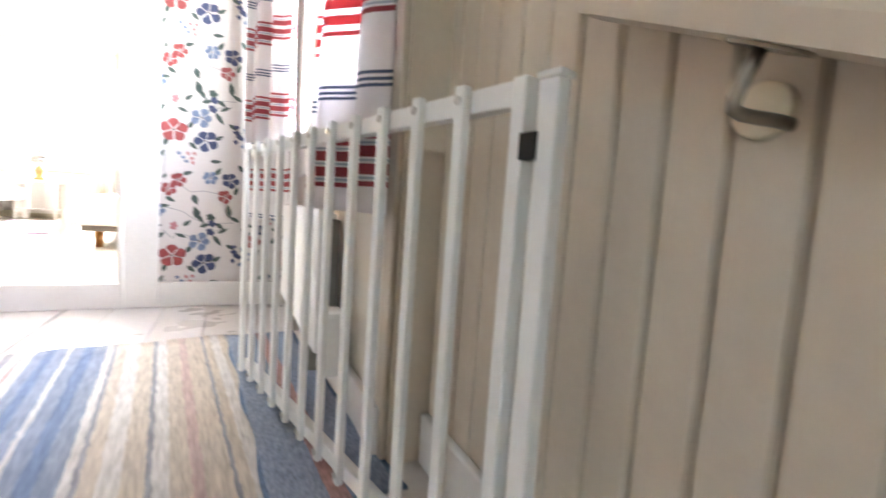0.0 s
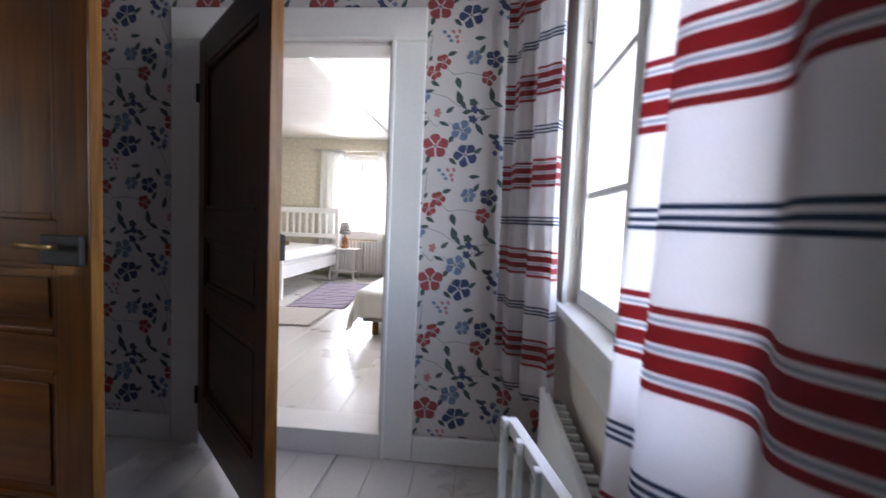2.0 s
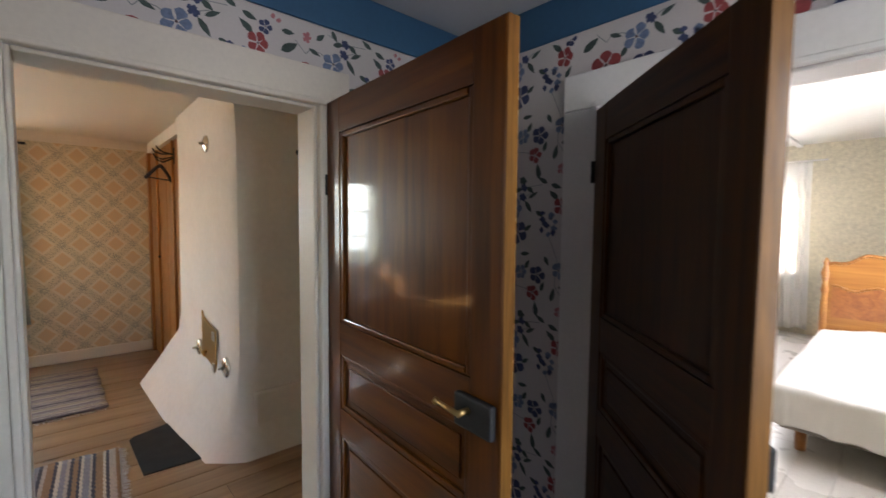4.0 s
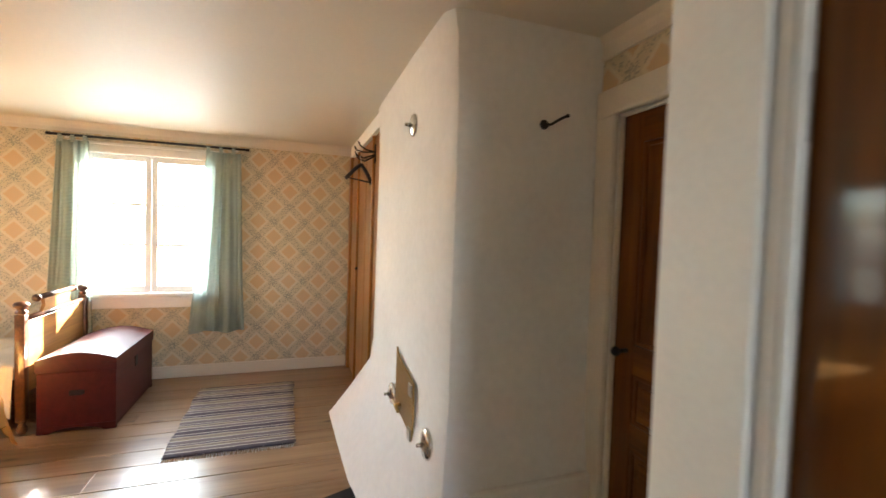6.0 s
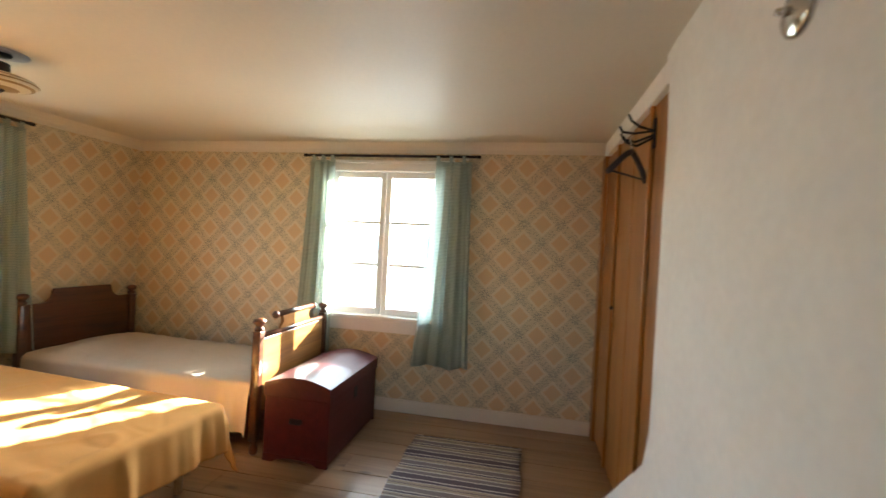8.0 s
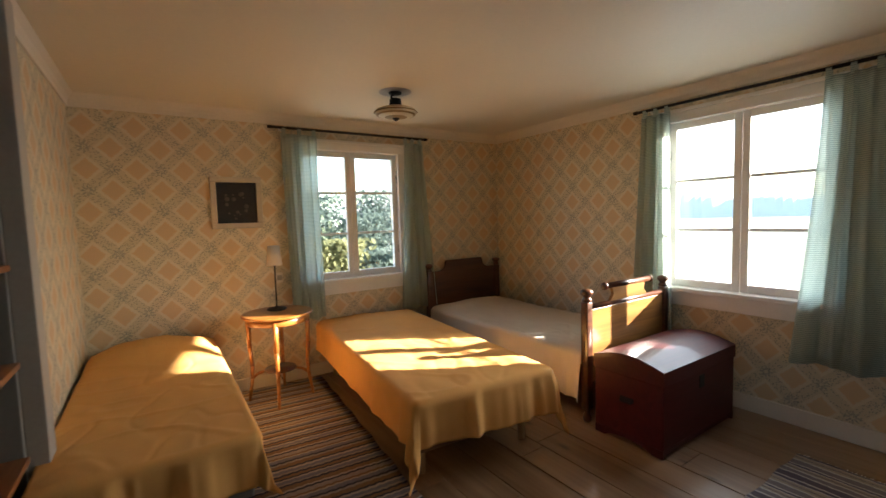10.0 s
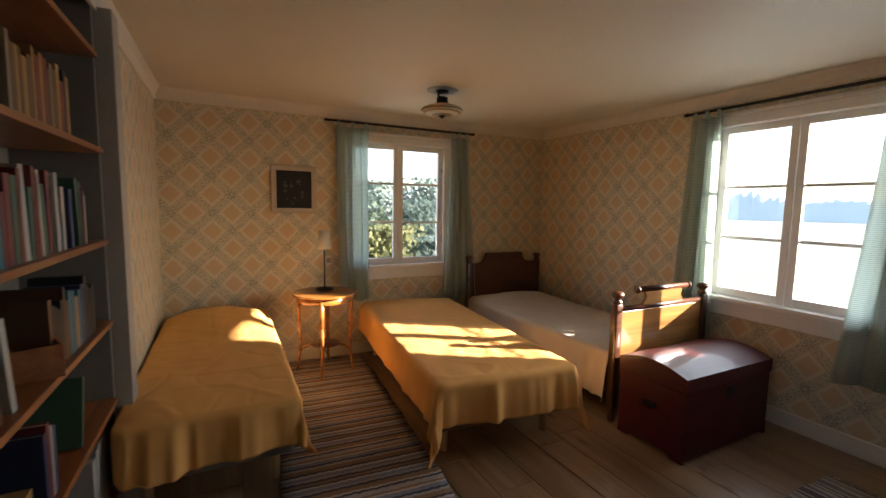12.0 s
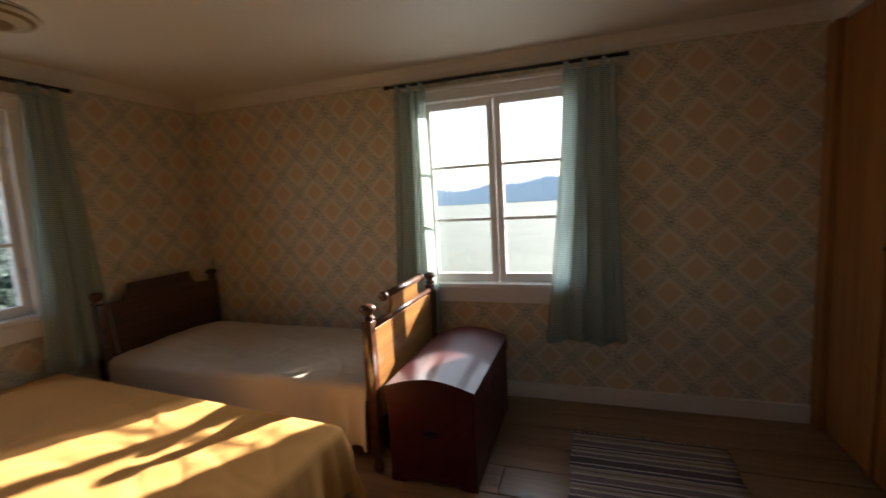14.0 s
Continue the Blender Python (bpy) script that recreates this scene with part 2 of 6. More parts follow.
BROWN_BASE = surface("brown_bed_base", (0.17, 0.095, 0.045), 0.7, 0.12, 6, 120, 0.15)
GREY_BASE = surface("grey_bed_base_cloth", (0.24, 0.21, 0.18), 0.9, 0.08, 6, 200, 0.2)
SHADE_CLOTH = see_through(surface("white_shade_cloth", (0.78, 0.75, 0.70), 0.85, 0.04, 6, 200, 0.1), 0.3)
GREEN_CLOTH = see_through(striped("sea_green_curtain_weave", [(0.55, (0.42, 0.52, 0.48))], 0.012, 2, (0.70, 0.76, 0.71)), 0.65, 0.24)
SHEER = see_through(surface("white_sheer_curtain", (0.8, 0.79, 0.76), 0.9, 0.04, 6, 200, 0.1), 0.3)
DARK_CLOTH = surface("dark_books", (0.03, 0.03, 0.04), 0.6, 0.2, 10, 60, 0.1)
RED, NAVY, PALE_BLUE, LINEN = (0.40, 0.09, 0.10), (0.10, 0.13, 0.20), (0.42, 0.46, 0.52), (0.84, 0.81, 0.81)
STRIPE_CLOTH = see_through(striped("red_and_blue_striped_linen", [
    (0.10, RED), (0.13, LINEN), (0.142, PALE_BLUE), (0.157, LINEN), (0.17, RED), (0.235, LINEN), (0.247, PALE_BLUE), (0.262, LINEN),
    (0.275, RED), (0.34, LINEN), (0.352, PALE_BLUE), (0.367, LINEN), (0.38, RED), (0.41, LINEN),
    (0.68, NAVY), (0.70, LINEN), (0.717, NAVY), (0.737, LINEN), (0.754, NAVY), (0.774, LINEN)], 0.33, 2, LINEN, shift=0.125, weave=500, mottle=(0.9, 1.06)), 0.64)

GLASS = bpy.data.materials.new("window_glass")
gn, gl, gb = nodes_of(GLASS)
gmix, gtr, ggl = gn.new("ShaderNodeMixShader"), gn.new("ShaderNodeBsdfTransparent"), gn.new("ShaderNodeBsdfGlossy")
gtr.inputs[0].default_value = (0.97, 0.98, 0.98, 1)
ggl.inputs["Roughness"].default_value = 0.02
gfr = gn.new("ShaderNodeLayerWeight")
gfr.inputs["Blend"].default_value = 0.5
gpow = math_node(gn, gl, "MULTIPLY_ADD", math_node(gn, gl, "POWER", gfr.outputs["Facing"], 5.0), 0.5, 0.04)
gl.new(gpow, gmix.inputs[0])
gl.new(gtr.outputs[0], gmix.inputs[1])
gl.new(ggl.outputs[0], gmix.inputs[2])
gl.new(gmix.outputs[0], gn["Material Output"].inputs[0])


def trellis_paper():
    """Cream wallpaper with orange lozenges in a pale trellis and grey-green sprigs."""
    m = bpy.data.materials.new("orange_lozenge_wallpaper")
    n, l, b = nodes_of(m)
    tc, sep = n.new("ShaderNodeTexCoord"), n.new("ShaderNodeSeparateXYZ")
    l.new(tc.outputs["Object"], sep.inputs[0])
    M = lambda op, a, bb=None, c=None: math_node(n, l, op, a, bb, c)
    u = M("DIVIDE", M("ADD", sep.outputs[0], sep.outputs[1]), 0.30)
    v = M("DIVIDE", sep.outputs[2], 0.31)
    p, q = M("ADD", u, v), M("SUBTRACT", u, v)
    tri = lambda s: M("ABSOLUTE", M("SUBTRACT", M("FRACT", s), 0.5))
    dp, dq = tri(p), tri(q)
    worst = M("MAXIMUM", dp, dq)
    wob = n.new("ShaderNodeTexNoise")
    wob.inputs["Scale"].default_value, wob.inputs["Detail"].default_value = 90, 3
    l.new(tc.outputs["Object"], wob.inputs["Vector"])
    soft = M("ADD", worst, M("MULTIPLY", M("SUBTRACT", wob.outputs[0], 0.5), 0.09))
    grade = lambda v_, a, bb: M("MULTIPLY", M("SUBTRACT", v_, a), 1.0 / (bb - a))
    lozenge = M("MINIMUM", M("MAXIMUM", grade(soft, 0.265, 0.225), 0.0), 1.0)
    band = M("MINIMUM", M("MAXIMUM", grade(soft, 0.32, 0.36), 0.0), 1.0)
    ring = M("MULTIPLY", M("GREATER_THAN", soft, 0.255), M("LESS_THAN", soft, 0.33))
    ring2 = M("MULTIPLY", M("GREATER_THAN", soft, 0.205), M("LESS_THAN", soft, 0.225))
    # an eight-petalled star where the trellis bars cross, specks along the bars
    signed = lambda s: M("SUBTRACT", M("FRACT", M("ADD", s, 0.5)), 0.5)
    a_, b_ = signed(p), signed(q)
    r_ = M("SQRT", M("ADD", M("MULTIPLY", a_, a_), M("MULTIPLY", b_, b_)))
    lobes = M("MULTIPLY_ADD", M("COSINE", M("MULTIPLY", M("ARCTAN2", b_, a_), 8.0)), 0.07, 0.125)
    petal = M("MULTIPLY", M("LESS_THAN", r_, lobes), M("GREATER_THAN", r_, 0.055))
    dots = n.new("ShaderNodeTexVoronoi")
    dots.inputs["Scale"].default_value = 75
    l.new(tc.outputs["Object"], dots.inputs["Vector"])
    speck = M("MULTIPLY", M("LESS_THAN", dots.outputs["Distance"], 0.34), M("GREATER_THAN", soft, 0.345))

    def over(below, mask, col, k):
        mx = n.new("ShaderNodeMix")
        mx.data_type = "RGBA"
        l.new(M("MULTIPLY", mask, k), mx.inputs[0])
        if isinstance(below, tuple):
            mx.inputs[6].default_value = rgb(below)
        else:
            l.new(below, mx.inputs[6])
        mx.inputs[7].default_value = rgb(col)
        return mx.outputs[2]

    c = over((0.63, 0.54, 0.38), band, (0.47, 0.43, 0.33), 0.32)
    c = over(c, lozenge, (0.57, 0.34, 0.16), 0.52)
    c = over(c, ring2, (0.66, 0.48, 0.28), 0.45)
    c = over(c, ring, (0.68, 0.61, 0.48), 0.5)
    c = over(c, speck, (0.18, 0.22, 0.20), 0.68)
    c = over(c, petal, (0.15, 0.19, 0.21), 0.45)
    l.new(c, b.inputs["Base Color"])
    b.inputs["Roughness"].default_value = 0.75
    b.inputs["Specular IOR Level"].default_value = 0.3
    add_bump(n, l, b, wob.outputs[0], 0.1, 0.001)
    return m


TRELLIS = trellis_paper()
FLORAL_GROUND = surface("white_wallpaper_ground", (0.58, 0.54, 0.52), 0.7, 0.05, 3, 120, 0.1)
FAINT_PAPER = surface("faint_sprigged_wallpaper", (0.60, 0.55, 0.43), 0.75, 0.28, 22, 60, 0.05)

# ---- building helpers ----


def part(name, bm, material, parent=None, label="", smooth=False):
    """Links a bmesh as one mesh object."""
    me = bpy.data.meshes.new(name)
    bmesh.ops.recalc_face_normals(bm, faces=bm.faces)
    for f in bm.faces:
        f.smooth = smooth
    bm.to_mesh(me)
    bm.free()
    me.materials.append(material)
    ob = new(name, me)
    if parent:
        ob.parent = parent
    if label:
        ob["label"] = label
    return ob


def thing(name, label, category, group="", kind="", at=None):
    ob = tagged(new(name), label, category, group, kind)
    if at:
        ob.matrix_world = at
    ob.empty_display_size = 0.1
    return ob


def box(bm, x0, x1, y0, y1, z0, z1, bevel=0.0, m=None):
    vs = [bm.verts.new((x, y, z)) for x in (x0, x1) for y in (y0, y1) for z in (z0, z1)]
    fs = [bm.faces.new([vs[i] for i in q]) for q in ((0, 1, 3, 2), (4, 6, 7, 5), (0, 4, 5, 1), (2, 3, 7, 6), (0, 2, 6, 4), (1, 5, 7, 3))]
    if bevel:
        es = list({e for f in fs for e in f.edges})
        r = bmesh.ops.bevel(bm, geom=es, offset=bevel, segments=2, affect="EDGES", profile=0.5)
        vs = list({v for f in r["faces"] for v in f.verts} | {v for v in vs if v.is_valid})
    if m is not None:
        bmesh.ops.transform(bm, matrix=m, verts=[v for v in vs if v.is_valid])
    return vs


def made(*args, **kw):
    bm = bmesh.new()
    box(bm, *args, **kw)
    return bm


def tube(bm, p0, p1, r0, r1=None, seg=12, caps=True):
    p0, p1 = Vector(p0), Vector(p1)
    r1 = r0 if r1 is None else r1
    d = (p1 - p0).normalized()
    a = d.orthogonal().normalized()
    c = d.cross(a)
    rings = []
    for p, r in ((p0, r0), (p1, r1)):
        rings.append([bm.verts.new(p + (a * math.cos(t) + c * math.sin(t)) * r) for t in (2 * math.pi * i / seg for i in range(seg))])
    for i in range(seg):
        j = (i + 1) % seg
        bm.faces.new((rings[0][i], rings[0][j], rings[1][j], rings[1][i]))
    if caps:
        bm.faces.new(rings[0][::-1])
        bm.faces.new(rings[1])


def bent_tube(bm, pts, r, seg=8):
    for a, b in zip(pts, pts[1:]):
        tube(bm, a, b, r, seg=seg)


def sweep(bm, pts, r, seg=12):
    """One round bar along a smooth line through pts."""
    pts = [Vector(p) for p in pts]
    side = (pts[1] - pts[0]).orthogonal().normalized()
    rings = []
    for k, p in enumerate(pts):
        d = (pts[min(k + 1, len(pts) - 1)] - pts[max(k - 1, 0)]).normalized()
        side = (side - d * side.dot(d)).normalized()
        up = d.cross(side)
        rings.append([bm.verts.new(p + (side * math.cos(t) + up * math.sin(t)) * r) for t in (2 * math.pi * i / seg for i in range(seg))])
    for a, b in zip(rings, rings[1:]):
        for i in range(seg):
            j = (i + 1) % seg
            bm.faces.new((a[i], a[j], b[j], b[i]))
    bm.faces.new(rings[0][::-1])
    bm.faces.new(rings[-1])


def lathe(bm, profile, centre=(0, 0, 0), seg=20, axis=2):
    """Turns a profile of (radius, height) about an axis through centre."""
    rings = []
    for r, h in profile:
        ring = []
        for i in range(seg):
            t = 2 * math.pi * i / seg
            p = [r * math.cos(t), r * math.sin(t), h]
            p = {2: p, 0: [p[2], p[0], p[1]], 1: [p[1], p[2], p[0]]}[axis]
            ring.append(bm.verts.new(Vector(p) + Vector(centre)))
        rings.append(ring)
    for a, b in zip(rings, rings[1:]):
        for i in range(seg):
            j = (i + 1) % seg
            bm.faces.new((a[i], a[j], b[j], b[i]))
    bm.faces.new(rings[0][::-1])
    bm.faces.new(rings[-1])


def turned(*args, **kw):
    bm = bmesh.new()
    lathe(bm, *args, **kw)
    return bm


def prism(bm, pts, fixed, lo, hi):
    """A flat outline pushed through from lo to hi along the fixed axis."""
    def at(p, v):
        q = list(p)
        q.insert(fixed, v)
        return bm.verts.new(q)
    a, b = [at(p, lo) for p in pts], [at(p, hi) for p in pts]
    bm.faces.new(a)
    bm.faces.new(b[::-1])
    for i in range(len(pts)):
        j = (i + 1) % len(pts)
        bm.faces.new((a[i], b[i], b[j], a[j]))


def panel_with_holes(bm, fixed, lo, hi, s0, s1, z0, z1, holes):
    """A wall slab square to axis fixed (0: x, 1: y), between lo and hi, with holes (s0, s1, z0, z1) through it."""
    ss = sorted({s0, s1, *[v for h in holes for v in h[:2] if s0 < v < s1]})
    zs = sorted({z0, z1, *[v for h in holes for v in h[2:] if z0 < v < z1]})
    for a, b in zip(ss, ss[1:]):
        run = None
        for c, d in zip(zs, zs[1:]):
            hole = any(h[0] < (a + b) / 2 < h[1] and h[2] < (c + d) / 2 < h[3] for h in holes)
            if not hole:
                if fixed == 0:
                    box(bm, lo, hi, a, b, c, d)
                else:
                    box(bm, a, b, lo, hi, c, d)


def wall(name, fixed, lo, hi, s0, s1, z0, z1, holes=(), material=None, papers=(), label="painted timber wall"):
    bm = bmesh.new()
    panel_with_holes(bm, fixed, lo, hi, s0, s1, z0, z1, holes)
    ob = tagged(part(name, bm, material or LIME_WASH), label, "wall", kind="structure")
    for side, mat_, a, b, c, d in papers:
        bm = bmesh.new()
        p = (hi, hi + 0.004) if side > 0 else (lo - 0.004, lo)
        panel_with_holes(bm, fixed, p[0], p[1], a, b, c, d, holes)
        part("wallpaper", bm, mat_, ob)
    return ob

# ---- the setting ----
ROOM_C, LAND_C, LAND_F, WHITE_F, WHITE_C = 2.375, 2.42, 0.07, 0.16, 2.50
W_WIN = (0.58, 1.60, 0.83, 2.12)
S_WIN = (-4.44, -3.44, 0.88, 2.09)
L_WIN = (2.215, 3.36, 0.89, 2.12)
N_WIN = (-1.84, -0.88, 0.95, 2.14)
DOORWAY = (2.03, 2.87, -0.1, 1.95)
WDOOR = (-0.62, 0.247, -0.1, 1.946)
DOOR2 = (-2.515, -1.70, -0.1, 2.02)

wall("wall_west", 0, -5.95, -5.78, -1.80, 3.66, -0.1, 2.5, [W_WIN], papers=[(1, TRELLIS, -1.5, 2.95, 0, 2.40)], label="timber wall with orange lozenge wallpaper")
wall("wall_south", 1, -1.67, -1.50, -5.78, -1.40, -0.1, 2.5, [S_WIN], papers=[(1, TRELLIS, -5.776, -1.87, 0, 2.40)], label="timber wall with orange lozenge wallpaper")
wall("wall_north", 1, 3.66, 3.80, -5.78, 1.30, -2.4, 2.6, [WDOOR, DOOR2],
     papers=[(-1, TRELLIS, -2.64, -1.50, 2.13, 2.40), (-1, FLORAL_GROUND, -1.37, 1.0, LAND_F, LAND_C), (1, FAINT_PAPER, -3.2, 1.0, WHITE_F, WHITE_C)],
     label="timber wall with floral wallpaper")
wall("wall_partition", 0, -1.50, -1.37, 1.62, 3.66, -0.1, 2.6, [DOORWAY], papers=[(1, FLORAL_GROUND, 1.62, 3.656, LAND_F, LAND_C), (-1, TRELLIS, 1.62, 3.656, 0, 2.40)],
     label="thin partition with wallpaper on both faces")
NICHE = (0.27, 1.50, 0.16, 2.36)
wall("wall_east", 0, -1.87, -1.56, -1.50, 1.62, -0.1, 2.6, [NICHE], papers=[(-1, TRELLIS, -1.496, 0.15, 0, 2.40)], label="boxed-out wall with a shelf niche")
wall("wall_stair", 0, -1.56, -1.37, -1.50, 1.62, -0.1, 2.6, [], papers=[(1, FLORAL_GROUND, -1.496, 1.62, LAND_F, LAND_C)], label="timber wall beside the stairs")
wall("wall_stair_east", 0, 1.10, 1.28, -2.2, 2.065, -2.4, 2.6, [], BEAD_PAINT, label="boarded outer wall beside the stairs")
wall("wall_landing_east", 0, 1.0, 1.28, 2.065, 3.66, -2.4, 2.6, [L_WIN], CREAM_PAINT, label="outer timber wall of the landing")
wall("wall_landing_south", 1, -2.34, -2.20, -1.37, 1.28, -2.4, 2.6, [], BEAD_PAINT)
# unseen wall, added to keep outside light from leaking up the stairwell
wall("stairwell_light_block", 0, -1.37, -1.30, -2.2, 3.66, -2.4, LAND_F - 0.14, [], LIME_WASH)
wall("wall_bedroom_north", 1, 9.0, 9.3, -3.2, 1.28, -0.1, 2.7, [N_WIN], papers=[(-1, FAINT_PAPER, -3.2, 1.0, WHITE_F, WHITE_C)], label="bedroom wall with faint sprigged wallpaper")
wall("wall_bedroom_west", 0, -3.34, -3.2, 3.80, 9.3, -0.1, 2.7, [], papers=[(1, FAINT_PAPER, 3.81, 8.99, WHITE_F, WHITE_C)], label="bedroom wall with faint sprigged wallpaper")
wall("wall_bedroom_east", 0, 1.0, 1.28, 3.80, 9.0, -0.1, 2.7, [(5.3, 6.7, 0.9, 2.15)], papers=[(-1, FAINT_PAPER, 3.81, 8.99, WHITE_F, WHITE_C)], label="bedroom wall with faint sprigged wallpaper")


def ceiling(name, x0, x1, y0, y1, z, material, label):
    return tagged(part(name, made(x0, x1, y0, y1, z, z + 0.12), material), label, "ceiling", kind="structure")


ceiling("ceiling_room", -5.78, -1.435, -1.50, 3.66, ROOM_C, CEILING_PAINT, "glossy cream painted ceiling")
ceiling("ceiling_landing", -1.435, 1.1, -2.20, 3.66, LAND_C, surface("grey_white_ceiling_paint", (0.50, 0.50, 0.50), 0.6, 0.05, 3, 50, 0.08), "grey-white painted landing ceiling")
bm = bmesh.new()
for i in range(40):
    y = 3.80 + i * 0.13
    box(bm, -3.2, 1.0, y + 0.003, y + 0.127, WHITE_C, WHITE_C + 0.02)
box(bm, -3.2, 1.0, 3.80, 9.0, WHITE_C + 0.02, WHITE_C + 0.1)
tagged(part("ceiling_bedroom", bm, WHITE_PAINT), "white boarded ceiling", "ceiling", kind="structure")

# floors: a base and its boards
room_floor = tagged(part("floor", made(-5.78, -1.37, -1.50, 3.66, -0.12, -0.022), FLOOR_WOOD), "scrubbed pine plank floor", "floor", kind="structure")
landing_floor = tagged(part("floor_landing", made(-1.37, 0.06, -2.20, 3.66, -0.1, LAND_F - 0.022), FLOOR_PAINT), "white painted plank floor", "floor", kind="structure")
part("subfloor", made(0.06, 1.0, 1.72, 3.66, -0.1, LAND_F - 0.022), FLOOR_PAINT, landing_floor)
part("subfloor", made(1.0, 1.088, 1.72, 2.064, -0.1, LAND_F), FLOOR_PAINT, landing_floor)
part("ledge", made(0.90, 1.088, 1.575, 1.7195, -0.1, LAND_F, bevel=0.004), FLOOR_PAINT, landing_floor)
bedroom_floor = tagged(part("floor_bedroom", made(-3.2, 1.0, 3.80, 9.0, -0.1, WHITE_F - 0.022), FLOOR_PAINT), "glossy white painted plank floor", "floor", kind="structure")
tagged(part("floor_lower", made(-1.37, 1.0, -2.2, 3.66, -2.5, -2.4), FLOOR_WOOD), "plank floor at the foot of the stairs", "floor", kind="structure")

stairs = thing("stairs", "steep painted wooden stairs down from the landing", "stairs", kind="structure")
for i in range(11):
    y1 = 1.72 - 0.20 * i
    z = LAND_F - 0.2 * (i + 1)
    part("tread", made(0.08, 1.088, y1 - 0.23, y1, z - 0.035, z, bevel=0.006), FLOOR_PAINT, stairs)
    part("riser", made(0.08, 1.088, y1 - 0.018, y1, z + 0.001, z + 0.163), CREAM_PAINT, stairs)


# ---- windows ----
def window(name, fixed, face, out, s0, s1, z0, z1, mullion, bars, label, sill_out=0.05, apron=0.14, head=0.07, sash_in=0.03):
    """A double casement window. face: the wall's inner plane; out: +1 or -1 towards the outside."""
    top = thing(name, label, "window", kind="structure")

    def slab(nm, d0, d1, a, b, c, d, mat_=WHITE_PAINT, bev=0.004, parent=top):
        lo, hi = sorted((face + out * d0, face + out * d1))
        bm_ = made(lo, hi, a, b, c, d, bevel=bev) if fixed == 0 else made(a, b, lo, hi, c, d, bevel=bev)
        return part(nm, bm_, mat_, parent)

    w = 0.085
    slab("casing", -0.022, -0.002, s0 - w, s0 + 0.005, z0, z1 + head)
    slab("casing", -0.022, -0.002, s1 - 0.005, s1 + w, z0, z1 + head)
    slab("head_casing", -0.026, -0.004, s0 - w - 0.01, s1 + w + 0.01, z1, z1 + head)
    slab("cornice", -0.045, -0.004, s0 - w - 0.03, s1 + w + 0.03, z1 + head, z1 + head + 0.025)
    slab("window_sill", -sill_out, 0.10, s0 - w - 0.02, s1 + w + 0.02, z0 - 0.03, z0 + 0.002)
    slab("apron", -0.02, -0.004, s0 - w, s1 + w, z0 - apron, z0 - 0.03)
    mid = mullion
    for a, b in ((s0, mid), (mid, s1)):
        sash = slab("sash", sash_in, sash_in + 0.035, a + 0.002, a + 0.052, z0 + 0.004, z1 - 0.002)
        slab("stile", sash_in, sash_in + 0.035, b - 0.052, b - 0.002, z0 + 0.004, z1 - 0.002, parent=sash)
        slab("rail", sash_in + 0.001, sash_in + 0.034, a + 0.052, b - 0.052, z0 + 0.004, z0 + 0.064, parent=sash)
        slab("rail", sash_in + 0.001, sash_in + 0.034, a + 0.052, b - 0.052, z1 - 0.052, z1 - 0.002, parent=sash)
        zs = [z0 + 0.064, *bars, z1 - 0.052]
        for bz in bars:
            slab("glazing_bar", sash_in + 0.008, sash_in + 0.027, a + 0.052, b - 0.052, bz - 0.011, bz + 0.011, parent=sash)
        for c, d in zip(zs, zs[1:]):
            g = slab("pane", sash_in + 0.016, sash_in + 0.019, a + 0.05, b - 0.05, c, d, GLASS, 0, sash)
            g.visible_shadow = False
    for zz in (z0 + 0.25, z1 - 0.25):
        for a in (s0, s1 - 0.014):
            slab("hinge", sash_in - 0.014, sash_in, a, a + 0.014, zz - 0.04, zz + 0.04, STEEL, 0.002)
    return top


window("window_west", 0, -5.776, -1, *W_WIN, 1.09, (1.285, 1.665), "white double casement window with six panes")
window("window_south", 1, -1.496, -1, *S_WIN, -3.94, (1.31, 1.70), "white double casement window with six panes")
window("window_landing", 0, 1.0, 1, *L_WIN, 2.83, (1.285, 1.665), "white double casement window on the landing", sill_out=0.045, apron=0.16)
window("window_bedroom", 1, 8.996, 1, *N_WIN, -1.36, (1.35, 1.74), "white double casement window in the white bedroom")
window("window_bedroom_side", 0, 0.996, 1, 5.3, 6.7, 0.9, 2.15, 6.0, (1.3, 1.7), "white double casement window in the white bedroom")


# ---- skirting, cornices, casings ----
def strip(name, material, *boxes, label="painted moulding", category="trim"):
    top = thing(name, label, category, kind="structure")
    for b in boxes:
        part("board", made(*b, bevel=0.005), material, top)
    return top


strip("baseboard", CREAM_PAINT, (-5.776, -5.756, -1.476, 2.93, 0, 0.115), (-5.756, -1.90, -1.496, -1.476, 0, 0.115), (-1.896, -1.876, -1.476, 0.15, 0, 0.115),
      label="cream painted skirting board", category="skirting board")
strip("baseboard_landing", WHITE_PAINT, (0.40, 0.995, 3.63, 3.654, LAND_F, LAND_F + 0.12), (-1.35, -0.775, 3.63, 3.654, LAND_F, LAND_F + 0.12),
      (-1.366, -1.346, 2.99, 3.63, LAND_F, LAND_F + 0.12), (0.972, 0.992, 2.08, 3.63, LAND_F, LAND_F + 0.12), (1.068, 1.088, 1.59, 2.05, LAND_F + 0.001, LAND_F + 0.11), label="white painted skirting board", category="skirting board")
cor = thing("cornice", "cream painted wooden cornice", "moulding", kind="structure")
prof = [(0, 0), (0.05, 0), (0.04, -0.012), (0.026, -0.03), (0.014, -0.06), (0.014, -0.09), (0, -0.09)]
